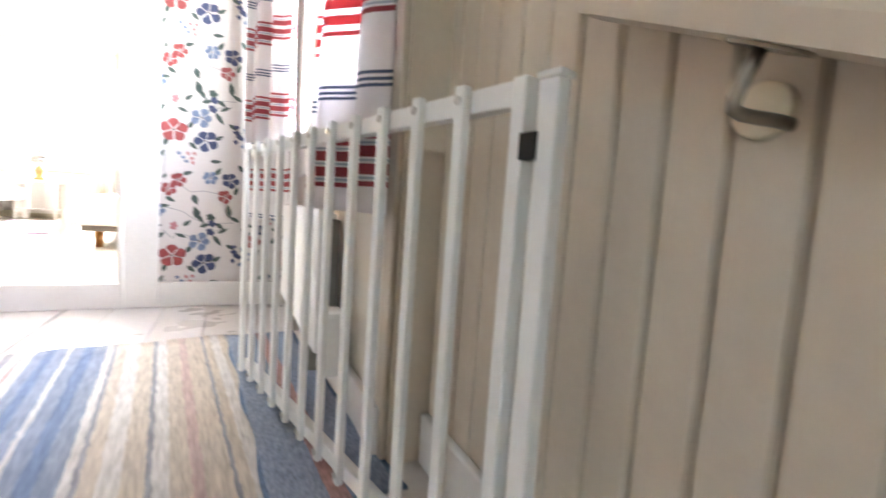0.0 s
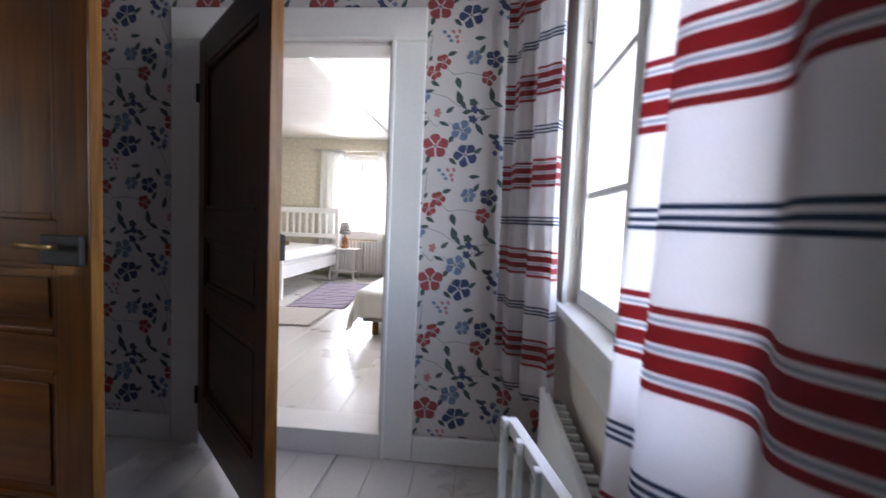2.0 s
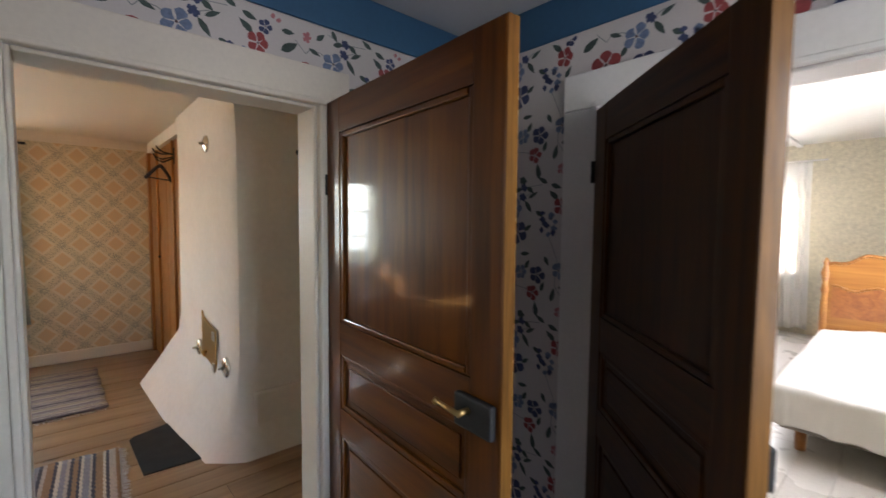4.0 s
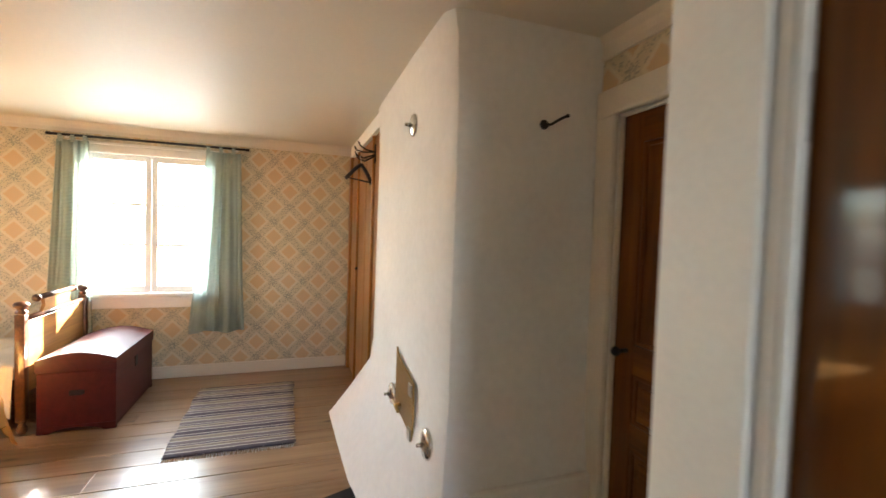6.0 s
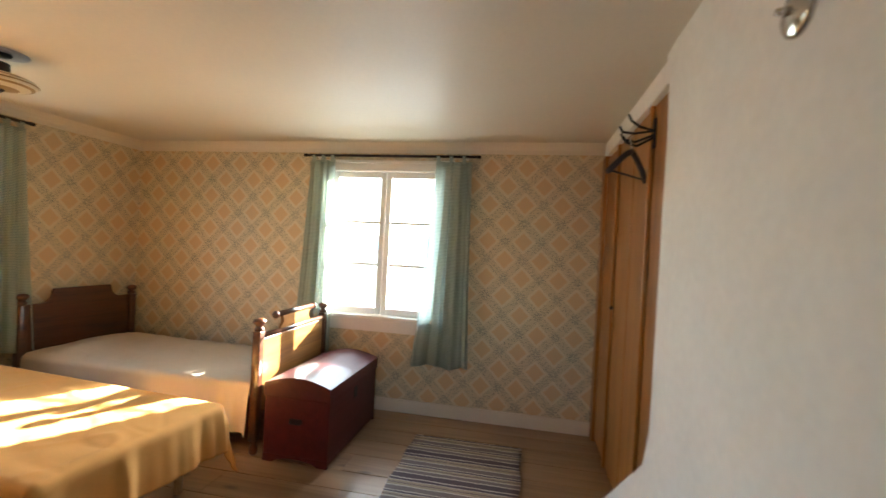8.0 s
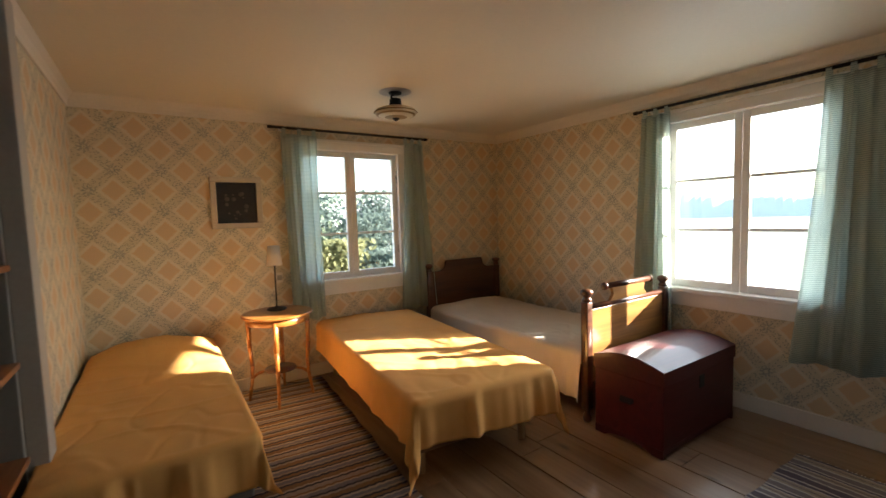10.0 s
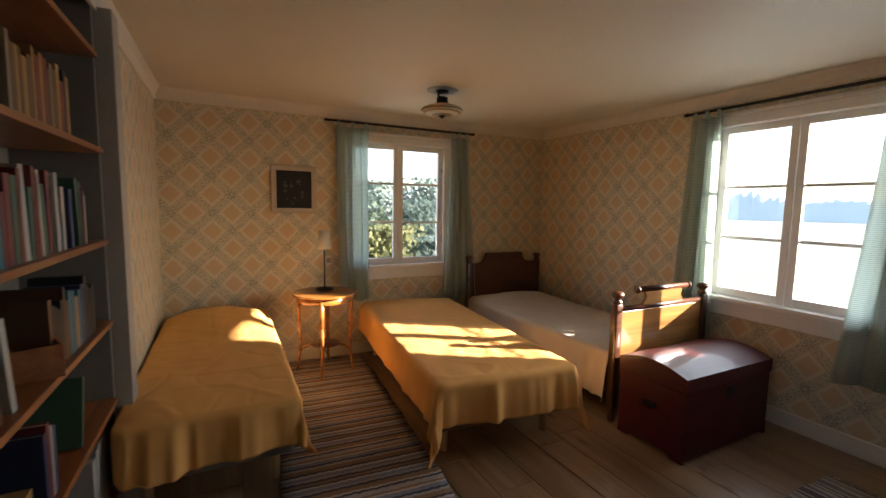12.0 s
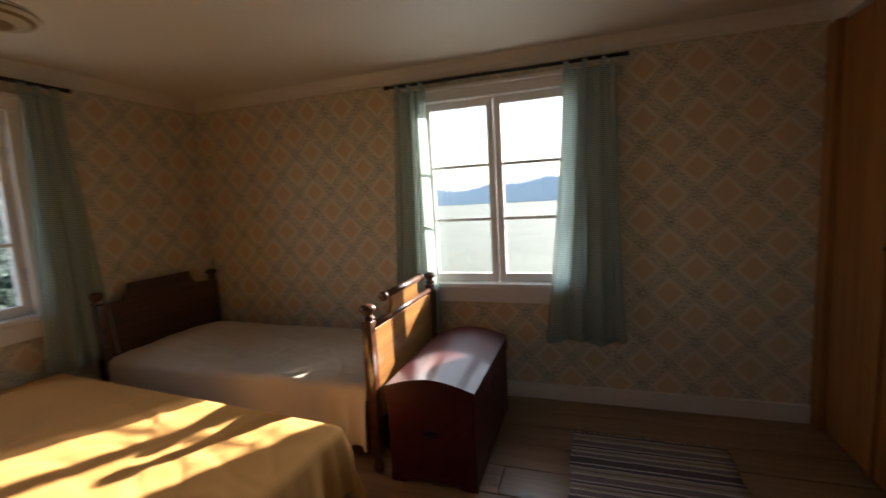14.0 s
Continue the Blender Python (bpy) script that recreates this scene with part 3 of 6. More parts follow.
for axis, a, b, f in ((1, -1.5, 2.95, lambda d, h: (-5.776 + d, ROOM_C + h)), (0, -5.776, -1.87, lambda d, h: (-1.496 + d, ROOM_C + h)),
                      (1, -1.5, 1.62, lambda d, h: (-1.874 - d, ROOM_C + h)), (0, -2.64, -1.5, lambda d, h: (3.656 - d, ROOM_C + h))):
    bm = bmesh.new()
    prism(bm, [f(d, h) for d, h in prof], axis, a, b)
    part("moulding", bm, CREAM_PAINT, cor)
strip("blue_band", BLUE_PAINT, (-1.362, -1.354, -2.2, 3.645, 2.25, LAND_C - 0.002), (-1.354, 0.99, 3.645, 3.653, 2.25, LAND_C - 0.002), (0.985, 0.996, 2.07, 3.645, 2.25, LAND_C - 0.002),
      label="dark blue painted frieze under the ceiling", category="frieze")


def door_casing(name, fixed, face, side, s0, s1, z0, z1, w, top_w, mat_, depth=0.13, threshold=0.0):
    t = thing(name, "painted door casing with a raised edge", "door casing", kind="structure")

    def slab(nm, d0, d1, a, b, c, d):
        lo, hi = sorted((face + side * d0, face + side * d1))
        part(nm, made(lo, hi, a, b, c, d, bevel=0.005) if fixed == 0 else made(a, b, lo, hi, c, d, bevel=0.005), mat_, t)
    slab("casing", 0.005, 0.027, s0 - w, s0, z0, z1)
    slab("casing", 0.005, 0.027, s1, s1 + w, z0, z1)
    slab("head_casing", 0.005, 0.03, s0 - w, s1 + w, z1, z1 + top_w)
    slab("bead", 0.027, 0.037, s0 - 0.02, s0, z0, z1)
    slab("bead", 0.027, 0.037, s1, s1 + 0.02, z0, z1)
    slab("bead", 0.03, 0.04, s0 - 0.02, s1 + 0.02, z1, z1 + 0.02)
    slab("jamb", -depth, 0.004, s0 - 0.001, s0 + 0.012, z0, z1)
    slab("jamb", -depth, 0.004, s1 - 0.012, s1 + 0.001, z0, z1)
    slab("jamb_head", -depth, 0.004, s0 + 0.012, s1 - 0.012, z1 - 0.012, z1 + 0.001)
    if threshold:
        slab("threshold", -depth - 0.02, 0.03, s0, s1, z0, threshold)
    return t


door_casing("door_casing_bedroom", 1, 3.66, -1, WDOOR[0], WDOOR[1], LAND_F, WDOOR[3], 0.15, 0.14, WHITE_PAINT, 0.15, 0.185)
door_casing("door_casing_room", 0, -1.37, 1, DOORWAY[0], DOORWAY[1], LAND_F, DOORWAY[3], 0.13, 0.14, CREAM_PAINT, 0.14, 0.09)
door_casing("door_casing_closed", 1, 3.66, -1, DOOR2[0], DOOR2[1], 0, DOOR2[3], 0.12, 0.12, CREAM_PAINT, 0.12)


# ---- panelled doors ----
def panel_door(name, label, w, h, at, wood_v, wood_h, group=""):
    """A three-panel door, hinge edge at x = 0, front face towards -y, 4 cm thick."""
    d = thing(name, label, "door", group, at=at)
    st, t = 0.105, 0.04
    leaf = part("stile", made(0, st, 0, t, 0, h, bevel=0.003), wood_v, d)
    part("stile", made(w - st, w, 0, t, 0, h, bevel=0.003), wood_v, d)
    part("edge_strip", made(w, w + 0.004, 0.002, t - 0.002, 0, h), DOOR_EDGE, d)
    rails = [(0, 0.20), (0.60, 0.70), (0.91, 1.03), (h - 0.125, h)]
    for a, b in rails:
        part("rail", made(st, w - st, 0.001, t - 0.001, a, b), wood_h, d)
    for (a0, a), (b, b1) in zip(rails, rails[1:]):
        upright = b - a > 0.5
        p = part("panel", made(st, w - st, 0.016, 0.024, a, b), wood_v if upright else wood_h, d)
        for y0, y1 in ((0.004, 0.017), (0.023, 0.036)):
            for q in ((st, st + 0.02, a, b), (w - st - 0.02, w - st, a, b), (st + 0.02, w - st - 0.02, a, a + 0.02), (st + 0.02, w - st - 0.02, b - 0.02, b)):
                part("moulding", made(q[0], q[1], y0, y1, q[2], q[3], bevel=0.005), wood_v if q[3] - q[2] > 0.1 else wood_h, p)
        m_ = 0.045
        for y0, y1 in ((0.012, 0.016), (0.024, 0.028)):
            if not upright:
                part("raised_field", made(st + m_, w - st - m_, y0, y1, a + m_, b - m_, bevel=0.004), wood_h, p)
    return d


def door_handle(d, x, z, front):
    """A rim lock with a lever; front: the y of the face, negative towards -y."""
    s = -1 if front <= 0 else 1
    lo, hi = sorted((front, front + s * 0.02))
    lock = part("lock_case", made(x - 0.085, x + 0.045, lo, hi, z - 0.042, z + 0.042, bevel=0.006), BLACK_IRON, d, "black iron rim lock")
    bm = bmesh.new()
    tube(bm, (x - 0.03, front + s * 0.02, z + 0.01), (x - 0.03, front + s * 0.055, z + 0.01), 0.008)
    tube(bm, (x - 0.025, front + s * 0.052, z + 0.01), (x - 0.11, front + s * 0.05, z + 0.012), 0.007, 0.0055)
    lathe(bm, [(0.002, 0), (0.009, 0.002), (0.01, 0.008), (0.006, 0.014)], (x - 0.124, front + s * 0.05, z + 0.012), 10, 0)
    part("lever", bm, BRASS, lock, "brass lever", True)


brown = panel_door("door_1", "varnished brown panelled door standing open onto the landing", 0.93, 1.86, Matrix.Translation((-1.34, 2.90, 0.10)) @ pose(0, 0, 0, 0, 0, -3.5), DOOR_Z, DOOR_X)
door_handle(brown, 0.875, 0.95, 0)
ang = math.degrees(math.atan2(3.02 - 3.60, 0.0 + 0.612))
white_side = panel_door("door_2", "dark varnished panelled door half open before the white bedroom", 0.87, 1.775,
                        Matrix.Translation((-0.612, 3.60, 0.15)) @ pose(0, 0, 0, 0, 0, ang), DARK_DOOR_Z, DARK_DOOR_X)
door_handle(white_side, 0.82, 0.92, 0.04)
closed = panel_door("door_3", "closed varnished brown panelled door beside the chimney", 0.785, 1.99, Matrix.Translation((-2.50, 3.672, 0.02)), DOOR_Z, DOOR_X)
bm = bmesh.new()
tube(bm, (0.07, 0, 1.0), (0.07, -0.05, 1.0), 0.009)
lathe(bm, [(0.004, 0), (0.018, -0.004), (0.022, -0.014), (0.014, -0.026)], (0.07, -0.045, 1.0), 12, 1)
part("knob", bm, BLACK_IRON, closed, "black iron knob", True)
for d, w in ((brown, 0.93), (white_side, 0.87)):
    for zz in (0.17, 1.55):
        bm = bmesh.new()
        tube(bm, (-0.006, -0.004, zz - 0.04), (-0.006, -0.004, zz + 0.04), 0.008)
        part("hinge", bm, BLACK_IRON, d)

# ---- the chimney ----
def loft(bm, sections):
    rings = [[bm.verts.new((x, y, z)) for x, y in pts] for z, pts in sections]
    for a, b in zip(rings, rings[1:]):
        for i in range(len(a)):
            j = (i + 1) % len(a)
            bm.faces.new((a[i], a[j], b[j], b[i]))
    bm.faces.new(rings[0][::-1])
    bm.faces.new(rings[-1])


chimney = thing("chimney", "whitewashed masonry chimney breast with flared foot", "chimney", kind="structure")
bm = bmesh.new()
loft(bm, [
    (0.0, [(-2.54, 3.66), (-2.54, 2.96), (-2.60, 2.87), (-2.70, 2.76), (-3.10, 2.72), (-3.55, 2.68), (-4.05, 2.665), (-4.56, 2.655), (-4.50, 2.95), (-4.2, 3.66)]),
    (0.06, [(-2.56, 3.66), (-2.56, 2.97), (-2.61, 2.89), (-2.70, 2.81), (-3.10, 2.775), (-3.55, 2.70), (-4.05, 2.685), (-4.50, 2.68), (-4.45, 2.95), (-4.2, 3.66)]),
    (0.30, [(-2.58, 3.66), (-2.58, 2.99), (-2.62, 2.93), (-2.70, 2.89), (-3.10, 2.87), (-3.55, 2.80), (-4.00, 2.79), (-4.31, 2.79), (-4.29, 2.95), (-4.2, 3.66)]),
    (0.55, [(-2.62, 3.66), (-2.62, 3.01), (-2.64, 2.95), (-2.70, 2.925), (-3.10, 2.915), (-3.55, 2.905), (-4.00, 2.90), (-4.15, 2.905), (-4.19, 2.95), (-4.2, 3.66)]),
    (0.70, [(-2.63, 3.66), (-2.63, 3.01), (-2.645, 2.96), (-2.69, 2.935), (-3.10, 2.925), (-3.55, 2.925), (-4.00, 2.92), (-4.14, 2.925), (-4.19, 2.955), (-4.2, 3.66)]),
    (2.05, [(-2.64, 3.66), (-2.64, 3.01), (-2.652, 2.965), (-2.69, 2.945), (-3.10, 2.935), (-3.55, 2.935), (-4.00, 2.935), (-4.16, 2.94), (-4.2, 2.96), (-4.2, 3.66)]),
    (2.30, [(-2.63, 3.66), (-2.63, 3.0), (-2.645, 2.95), (-2.69, 2.925), (-3.10, 2.925), (-3.55, 2.925), (-4.00, 2.93), (-4.16, 2.935), (-4.2, 2.96), (-4.2, 3.66)]),
    (2.399, [(-2.60, 3.66), (-2.60, 2.98), (-2.62, 2.92), (-2.67, 2.89), (-3.10, 2.89), (-3.55, 2.90), (-4.00, 2.91), (-4.16, 2.92), (-4.2, 2.95), (-4.2, 3.66)])])
body = part("chimney_body", bm, LIME_WASH, chimney, "", True)
part("side_ledge", made(-2.64, -2.572, 3.02, 3.655, 0.0, 0.42, bevel=0.02), LIME_WASH, chimney)
body.data.set_sharp_from_angle(angle=radians(38))
bm = bmesh.new()
prism(bm, [(-3.335, 0.40), (-2.985, 0.40), (-2.985, 0.752), (-3.08, 0.768), (-3.19, 0.782), (-3.27, 0.80), (-3.31, 0.818), (-3.335, 0.845)], 1, 2.905, 2.914)
door_plate = part("soot_door", bm, BRASS, chimney, "dull brass damper door")
bm = bmesh.new()
box(bm, -3.05, -3.0, 2.897, 2.905, 0.46, 0.52, bevel=0.002)
box(bm, -3.05, -3.0, 2.897, 2.905, 0.68, 0.74, bevel=0.002)
part("hinge", bm, STEEL, door_plate)
bm = bmesh.new()
tube(bm, (-3.22, 2.905, 0.56), (-3.22, 2.875, 0.56), 0.012)
tube(bm, (-3.28, 2.878, 0.565), (-3.16, 2.878, 0.55), 0.009)
part("latch", bm, BRASS, door_plate, "brass latch", True)


def rosette(x, y, z, r):
    bm_ = bmesh.new()
    lathe(bm_, [(r, 0), (r, -0.012), (r * 0.86, -0.02), (r * 0.5, -0.024), (r * 0.3, -0.03)], (x, y, z), 24, 1)
    ob = part("vent_valve", bm_, CHROME, chimney, "round chrome flue valve", True)
    b2 = bmesh.new()
    tube(b2, (x, y - 0.03, z), (x, y - 0.055, z), 0.012, 0.008, 10)
    part("knob", b2, CHROME, ob, "", True)


rosette(-3.41, 2.912, 0.552, 0.062)
rosette(-2.79, 2.925, 0.548, 0.068)
rosette(-3.205, 2.94, 2.047, 0.06)
bm = bmesh.new()
lathe(bm, [(0.022, 0), (0.02, 0.006), (0.012, 0.01)], (-2.64, 3.36, 1.972), 12, 0)
bent_tube(bm, [(-2.635, 3.36, 1.972), (-2.62, 3.385, 1.972), (-2.60, 3.40, 1.985), (-2.58, 3.425, 2.0), (-2.575, 3.432, 2.002)], 0.006)
lathe(bm, [(0.004, -0.008), (0.01, 0), (0.004, 0.008)], (-2.574, 3.434, 2.003), 10, 2)
tagged(part("coat_hook", bm, BLACK_IRON), "black iron coat hook on the whitewashed chimney", "hook")

# ---- built-in closet of honey-coloured boards ----
closet = thing("closet", "built-in honey-coloured board closet beside the chimney", "closet")
part("frame_board", made(-5.776, -5.68, 2.93, 2.975, 0, 2.26, bevel=0.004), CLOSET_WOOD, closet)
for x0, x1 in ((-5.676, -5.25), (-5.235, -4.83), (-4.815, -4.445), (-4.425, -4.20)):
    part("board", made(x0, x1, 2.957, 2.98, 0.02, 2.24, bevel=0.004), CLOSET_WOOD, closet)
part("back_board", made(-5.69, -4.20, 2.985, 3.0, 0, 2.26), CLOSET_WOOD, closet)
for x in (-4.455, -5.24):
    part("batten", made(x, x + 0.035, 2.935, 2.957, 0.02, 2.24, bevel=0.006), CLOSET_WOOD, closet)
bm = bmesh.new()
lathe(bm, [(0.004, 0), (0.012, -0.006), (0.014, -0.018), (0.004, -0.026)], (-5.20, 2.955, 1.12), 10, 1)
part("knob", bm, BLACK_IRON, closet, "small black knob", True)
strip("closet_head", LIME_WASH, (-5.776, -4.17, 2.94, 3.0, 2.26, ROOM_C - 0.002), label="whitewashed wall above the closet", category="wall")

rack = bmesh.new()
box(rack, -4.425, -4.395, 2.948, 2.957, 2.02, 2.17, bevel=0.003)
for dx, dz in ((-0.10, 0.02), (0.10, 0.02), (0.0, -0.06), (-0.06, -0.03)):
    bent_tube(rack, [(-4.41, 2.95, 2.10 + dz * 0.4), (-4.41 + dx * 0.6, 2.87, 2.09 + dz), (-4.41 + dx, 2.82, 2.11 + dz), (-4.41 + dx, 2.805, 2.14 + dz)], 0.006)
tagged(part("hook_rack", rack, BLACK_IRON), "black iron hook rack on the closet boards", "hook")
hang = thing("clothes_hanger", "dark clothes hanger hung on an iron hook", "hanger", at=Matrix.Translation((-4.375, 2.84, 0)) @ pose(0, 0, 0, 0, 0, -40) @ Matrix.Translation((4.545, -2.875, 0)))
bm = bmesh.new()
pts = [(-4.545, 2.875, 2.07)] + [(-4.545 + 0.018 * math.sin(t), 2.875, 2.052 + 0.018 * math.cos(t)) for t in (0.6, 1.4, 2.2, 3.0)] + [(-4.545, 2.875, 2.0)]
bent_tube(bm, pts, 0.0025)
part("wire_hook", bm, STEEL, hang)
for s in (-1, 1):
    bm = bmesh.new()
    sweep(bm, [(-4.545 + s * 0.185 * k / 6, 2.875 - 0.012 * (k / 6) ** 2, 2.0 - 0.005 - 0.125 * (k / 6) ** 1.25) for k in range(7)], 0.014, 10)
    part("shoulder", bm, DARK_CLOTH, hang, "", True)
bm = bmesh.new()
tube(bm, (-4.715, 2.868, 1.876), (-4.375, 2.868, 1.876), 0.005)
part("trouser_bar", bm, DARK_CLOTH, hang, "", True)

# ---- cloth helpers ----
def curtain_sheet(bm, fixed, plane, top, bottom, z0, z1, folds, depth, seed, nx=64, nz=24):
    """A hanging sheet along one axis. top, bottom: the (start, end) of its width at the rod and at the hem."""
    rng = random.Random(seed)
    ph = [rng.uniform(0, 6.28) for _ in range(4)]
    grid = []
    for j in range(nz + 1):
        v = j / nz
        row = []
        for i in range(nx + 1):
            u = i / nx
            w = u + 0.025 * math.sin(2 * math.pi * u * 2 + ph[0]) + 0.012 * math.sin(v * 5 + ph[1] + u * 9)
            a, b = top[0] + (bottom[0] - top[0]) * v ** 1.3, top[1] + (bottom[1] - top[1]) * v ** 1.3
            s = a + (b - a) * min(max(w, 0), 1)
            k = depth * (0.45 + 0.55 * v)
            d = plane + k * (math.sin(2 * math.pi * folds * u + ph[2] + 0.5 * math.sin(v * 3 + ph[3])) + 0.35 * math.sin(2 * math.pi * folds * 2.3 * u + ph[1]))
            z = z1 + (z0 - z1) * v + (0.012 * math.sin(u * 11 + ph[0]) if j == nz else 0)
            row.append(bm.verts.new((d, s, z) if fixed == 0 else (s, d, z)))
        grid.append(row)
    for r0, r1 in zip(grid, grid[1:]):
        for i in range(nx):
            bm.faces.new((r0[i], r0[i + 1], r1[i + 1], r1[i]))


def curtain(name, label, material, fixed, plane, top, bottom, z0, z1, folds, depth, seed, tabs=()):
    t = thing(name, label, "curtain", name + "s")
    bm_ = bmesh.new()
    curtain_sheet(bm_, fixed, plane, top, bottom, z0, z1, folds, depth, seed)
    ob = part("cloth", bm_, material, t, "", True)
    so = ob.modifiers.new("thickness", "SOLIDIFY")
    so.thickness = 0.0015
    for s in tabs:
        bm_ = bmesh.new()
        lo, hi = plane - 0.014, plane + 0.014
        if fixed == 0:
            box(bm_, lo, lo + 0.002, s - 0.014, s + 0.014, z1 - 0.02, z1 + 0.045)
            box(bm_, hi - 0.002, hi, s - 0.014, s + 0.014, z1 - 0.02, z1 + 0.045)
            box(bm_, lo, hi, s - 0.014, s + 0.014, z1 + 0.043, z1 + 0.046)
        else:
            box(bm_, s - 0.014, s + 0.014, lo, lo + 0.002, z1 - 0.02, z1 + 0.045)
            box(bm_, s - 0.014, s + 0.014, hi - 0.002, hi, z1 - 0.02, z1 + 0.045)
            box(bm_, s - 0.014, s + 0.014, lo, hi, z1 + 0.043, z1 + 0.046)
        part("tab", bm_, material, t)
    return t


def rod(fixed, plane, s0, s1, z, label):
    t = thing("curtain_rod", label, "curtain rod", "curtain rods")
    bm_ = bmesh.new()
    P = (lambda s, d=0: (plane + d, s, z)) if fixed == 0 else (lambda s, d=0: (s, plane + d, z))
    tube(bm_, P(s0), P(s1), 0.011)
    part("pole", bm_, BLACK_IRON, t, "", True)
    for s, k in ((s0, -1), (s1, 1)):
        bm_ = bmesh.new()
        tube(bm_, P(s), P(s + k * 0.03), 0.014, 0.012)
        part("finial", bm_, BLACK_IRON, t, "", True)
    for s in (s0 + 0.09, s1 - 0.09):
        bm_ = bmesh.new()
        wall_d = (-5.776 - plane) if fixed == 0 else (-1.496 - plane)
        tube(bm_, P(s), P(s, wall_d), 0.008, 0.008)
        tube(bm_, P(s, wall_d * 0.93), P(s, wall_d), 0.02, 0.02)
        part("bracket", bm_, WHITE_PAINT, t)
    return t


rod(0, -5.70, 0.36, 1.91, 2.245, "black iron curtain rod over the west window")
rod(1, -1.42, -4.73, -3.21, 2.25, "black iron curtain rod over the south window")
G = "thin sea-green tab-top curtain at a bedroom window"
curtain("green_curtain", G, GREEN_CLOTH, 0, -5.70, (0.40, 0.64), (0.30, 0.67), 0.50, 2.20, 3.0, 0.025, 3, (0.43, 0.52, 0.61))
curtain("green_curtain", G, GREEN_CLOTH, 0, -5.70, (1.56, 1.87), (1.42, 1.93), 0.45, 2.20, 3.5, 0.025, 5, (1.58, 1.69, 1.80))
curtain("green_curtain", G, GREEN_CLOTH, 1, -1.42, (-3.60, -3.28), (-3.60, -3.32), 0.55, 2.20, 3.4, 0.022, 8, (-3.57, -3.44, -3.31))
curtain("green_curtain", G, GREEN_CLOTH, 1, -1.42, (-4.70, -4.48), (-4.82, -4.40), 0.50, 2.20, 3.2, 0.022, 9, (-4.67, -4.58, -4.50))


# ---- beds ----
def bedspread(bm, w, l, top, hem, seed, drop_sides=(1, 1, 0, 1), nx=96, ny=170, pillow=0.0, flare=0.05, corner=0.0):
    """Cloth over a mattress w x l (local x, y; head at y = 0, foot at y = l), hanging down to hem. drop_sides: x-, x+, head, foot."""
    rng = random.Random(seed)
    ph = [rng.uniform(0, 6.28) for _ in range(6)]
    drop = top - hem
    u0, u1 = (-drop if drop_sides[0] else 0), (w + drop if drop_sides[1] else w)
    v0, v1 = (-drop if drop_sides[2] else 0), (l + drop if drop_sides[3] else l)
    rows = []
    for j in range(ny + 1):
        v = v0 + (v1 - v0) * j / ny
        row = []
        for i in range(nx + 1):
            u = u0 + (u1 - u0) * i / nx
            ex = max(-u, u - w, 0.0)
            ey = max(-v, v - l, 0.0)
            e = max(ex, ey)
            if ex > 0 and ey > 0:
                e = math.hypot(ex, ey) if corner == 0 else max(ex, ey) + corner * min(ex, ey)
            sx = -1 if u < 0 else 1
            sy = -1 if v < 0 else 1
            cu, cv = min(max(u, 0), w), min(max(v, 0), l)
            r = 0.035
            along = v if ex >= ey else u + 5.3
            near = max(0.0, 1 - min(abs(v - l), 0.4) / 0.4) if ex >= ey else 0.60 + 0.75 * max(0.0, 1 - min(u - u0, u1 - u, 0.45) / 0.45)
            wave = (0.18 + 1.1 * near) * noise.noise((along * 5.5, seed, 0.5)) + (0.10 + 1.0 * near) * noise.noise((along * 12, seed, 2.5)) + 0.25 * near * noise.noise((along * 29, seed, 4.5))
            wave = wave if wave > 0 else wave * 0.3
            if e > 0:
                e *= 1 + 0.025 * noise.noise((along * 2.3, seed, 7.7))
            k = min(e / r, 1.0)
            out = r * math.sin(k * math.pi / 2) + max(e - r, 0) * flare + wave * 0.06 * min(e / max(drop, 0.01), 1.3) ** 0.7 + 0.008 * noise.noise((u * 7, v * 7, seed)) * min(e / 0.1, 1)
            if ex > 0 and ey > 0:
                out += (0.34 + 0.25 * corner) * min(ex, ey) * (corner > 0)
            down = r * (1 - math.cos(k * math.pi / 2)) + max(e - r, 0) * 0.985
            if ex > 0 and ey > 0:
                dx, dy = ex / (ex + ey), ey / (ex + ey)
            else:
                dx, dy = (1, 0) if ex > 0 else (0, 1)
            x = cu + (sx * out * dx if ex > 0 else 0)
            y = cv + (sy * out * dy if ey > 0 else 0)
            z = top - min(down, top - 0.03)
            if e == 0:
                z += 0.006 * math.sin(u * 7 + ph[4]) * math.sin(v * 5 + ph[5]) + 0.006 * noise.noise((u * 8, v * 5, seed)) + 0.006 * max(0.0, 1 - abs(noise.noise((u * 2.2 + v * 1.5, v * 3.6, seed))) * 9) - 0.004 * max(0.0, 1 - abs(noise.noise((u * 5, v * 3 - u * 2, seed + 4))) * 8)
                edge = min(u, w - u)
                z += pillow * math.exp(-((v - 0.28) / 0.25) ** 2) * math.sin(math.pi * min(max(u / w, 0), 1)) ** 0.55
            row.append(bm.verts.new((x, y, z)))
        rows.append(row)
    for a, b in zip(rows, rows[1:]):
        for i in range(nx):
            bm.faces.new((a[i], a[i + 1], b[i + 1], b[i]))


def cloth_part(name, bm, material, parent, label=""):
    ob = part(name, bm, material, parent, label, True)
    so = ob.modifiers.new("thickness", "SOLIDIFY")
    so.thickness = 0.004
    return ob


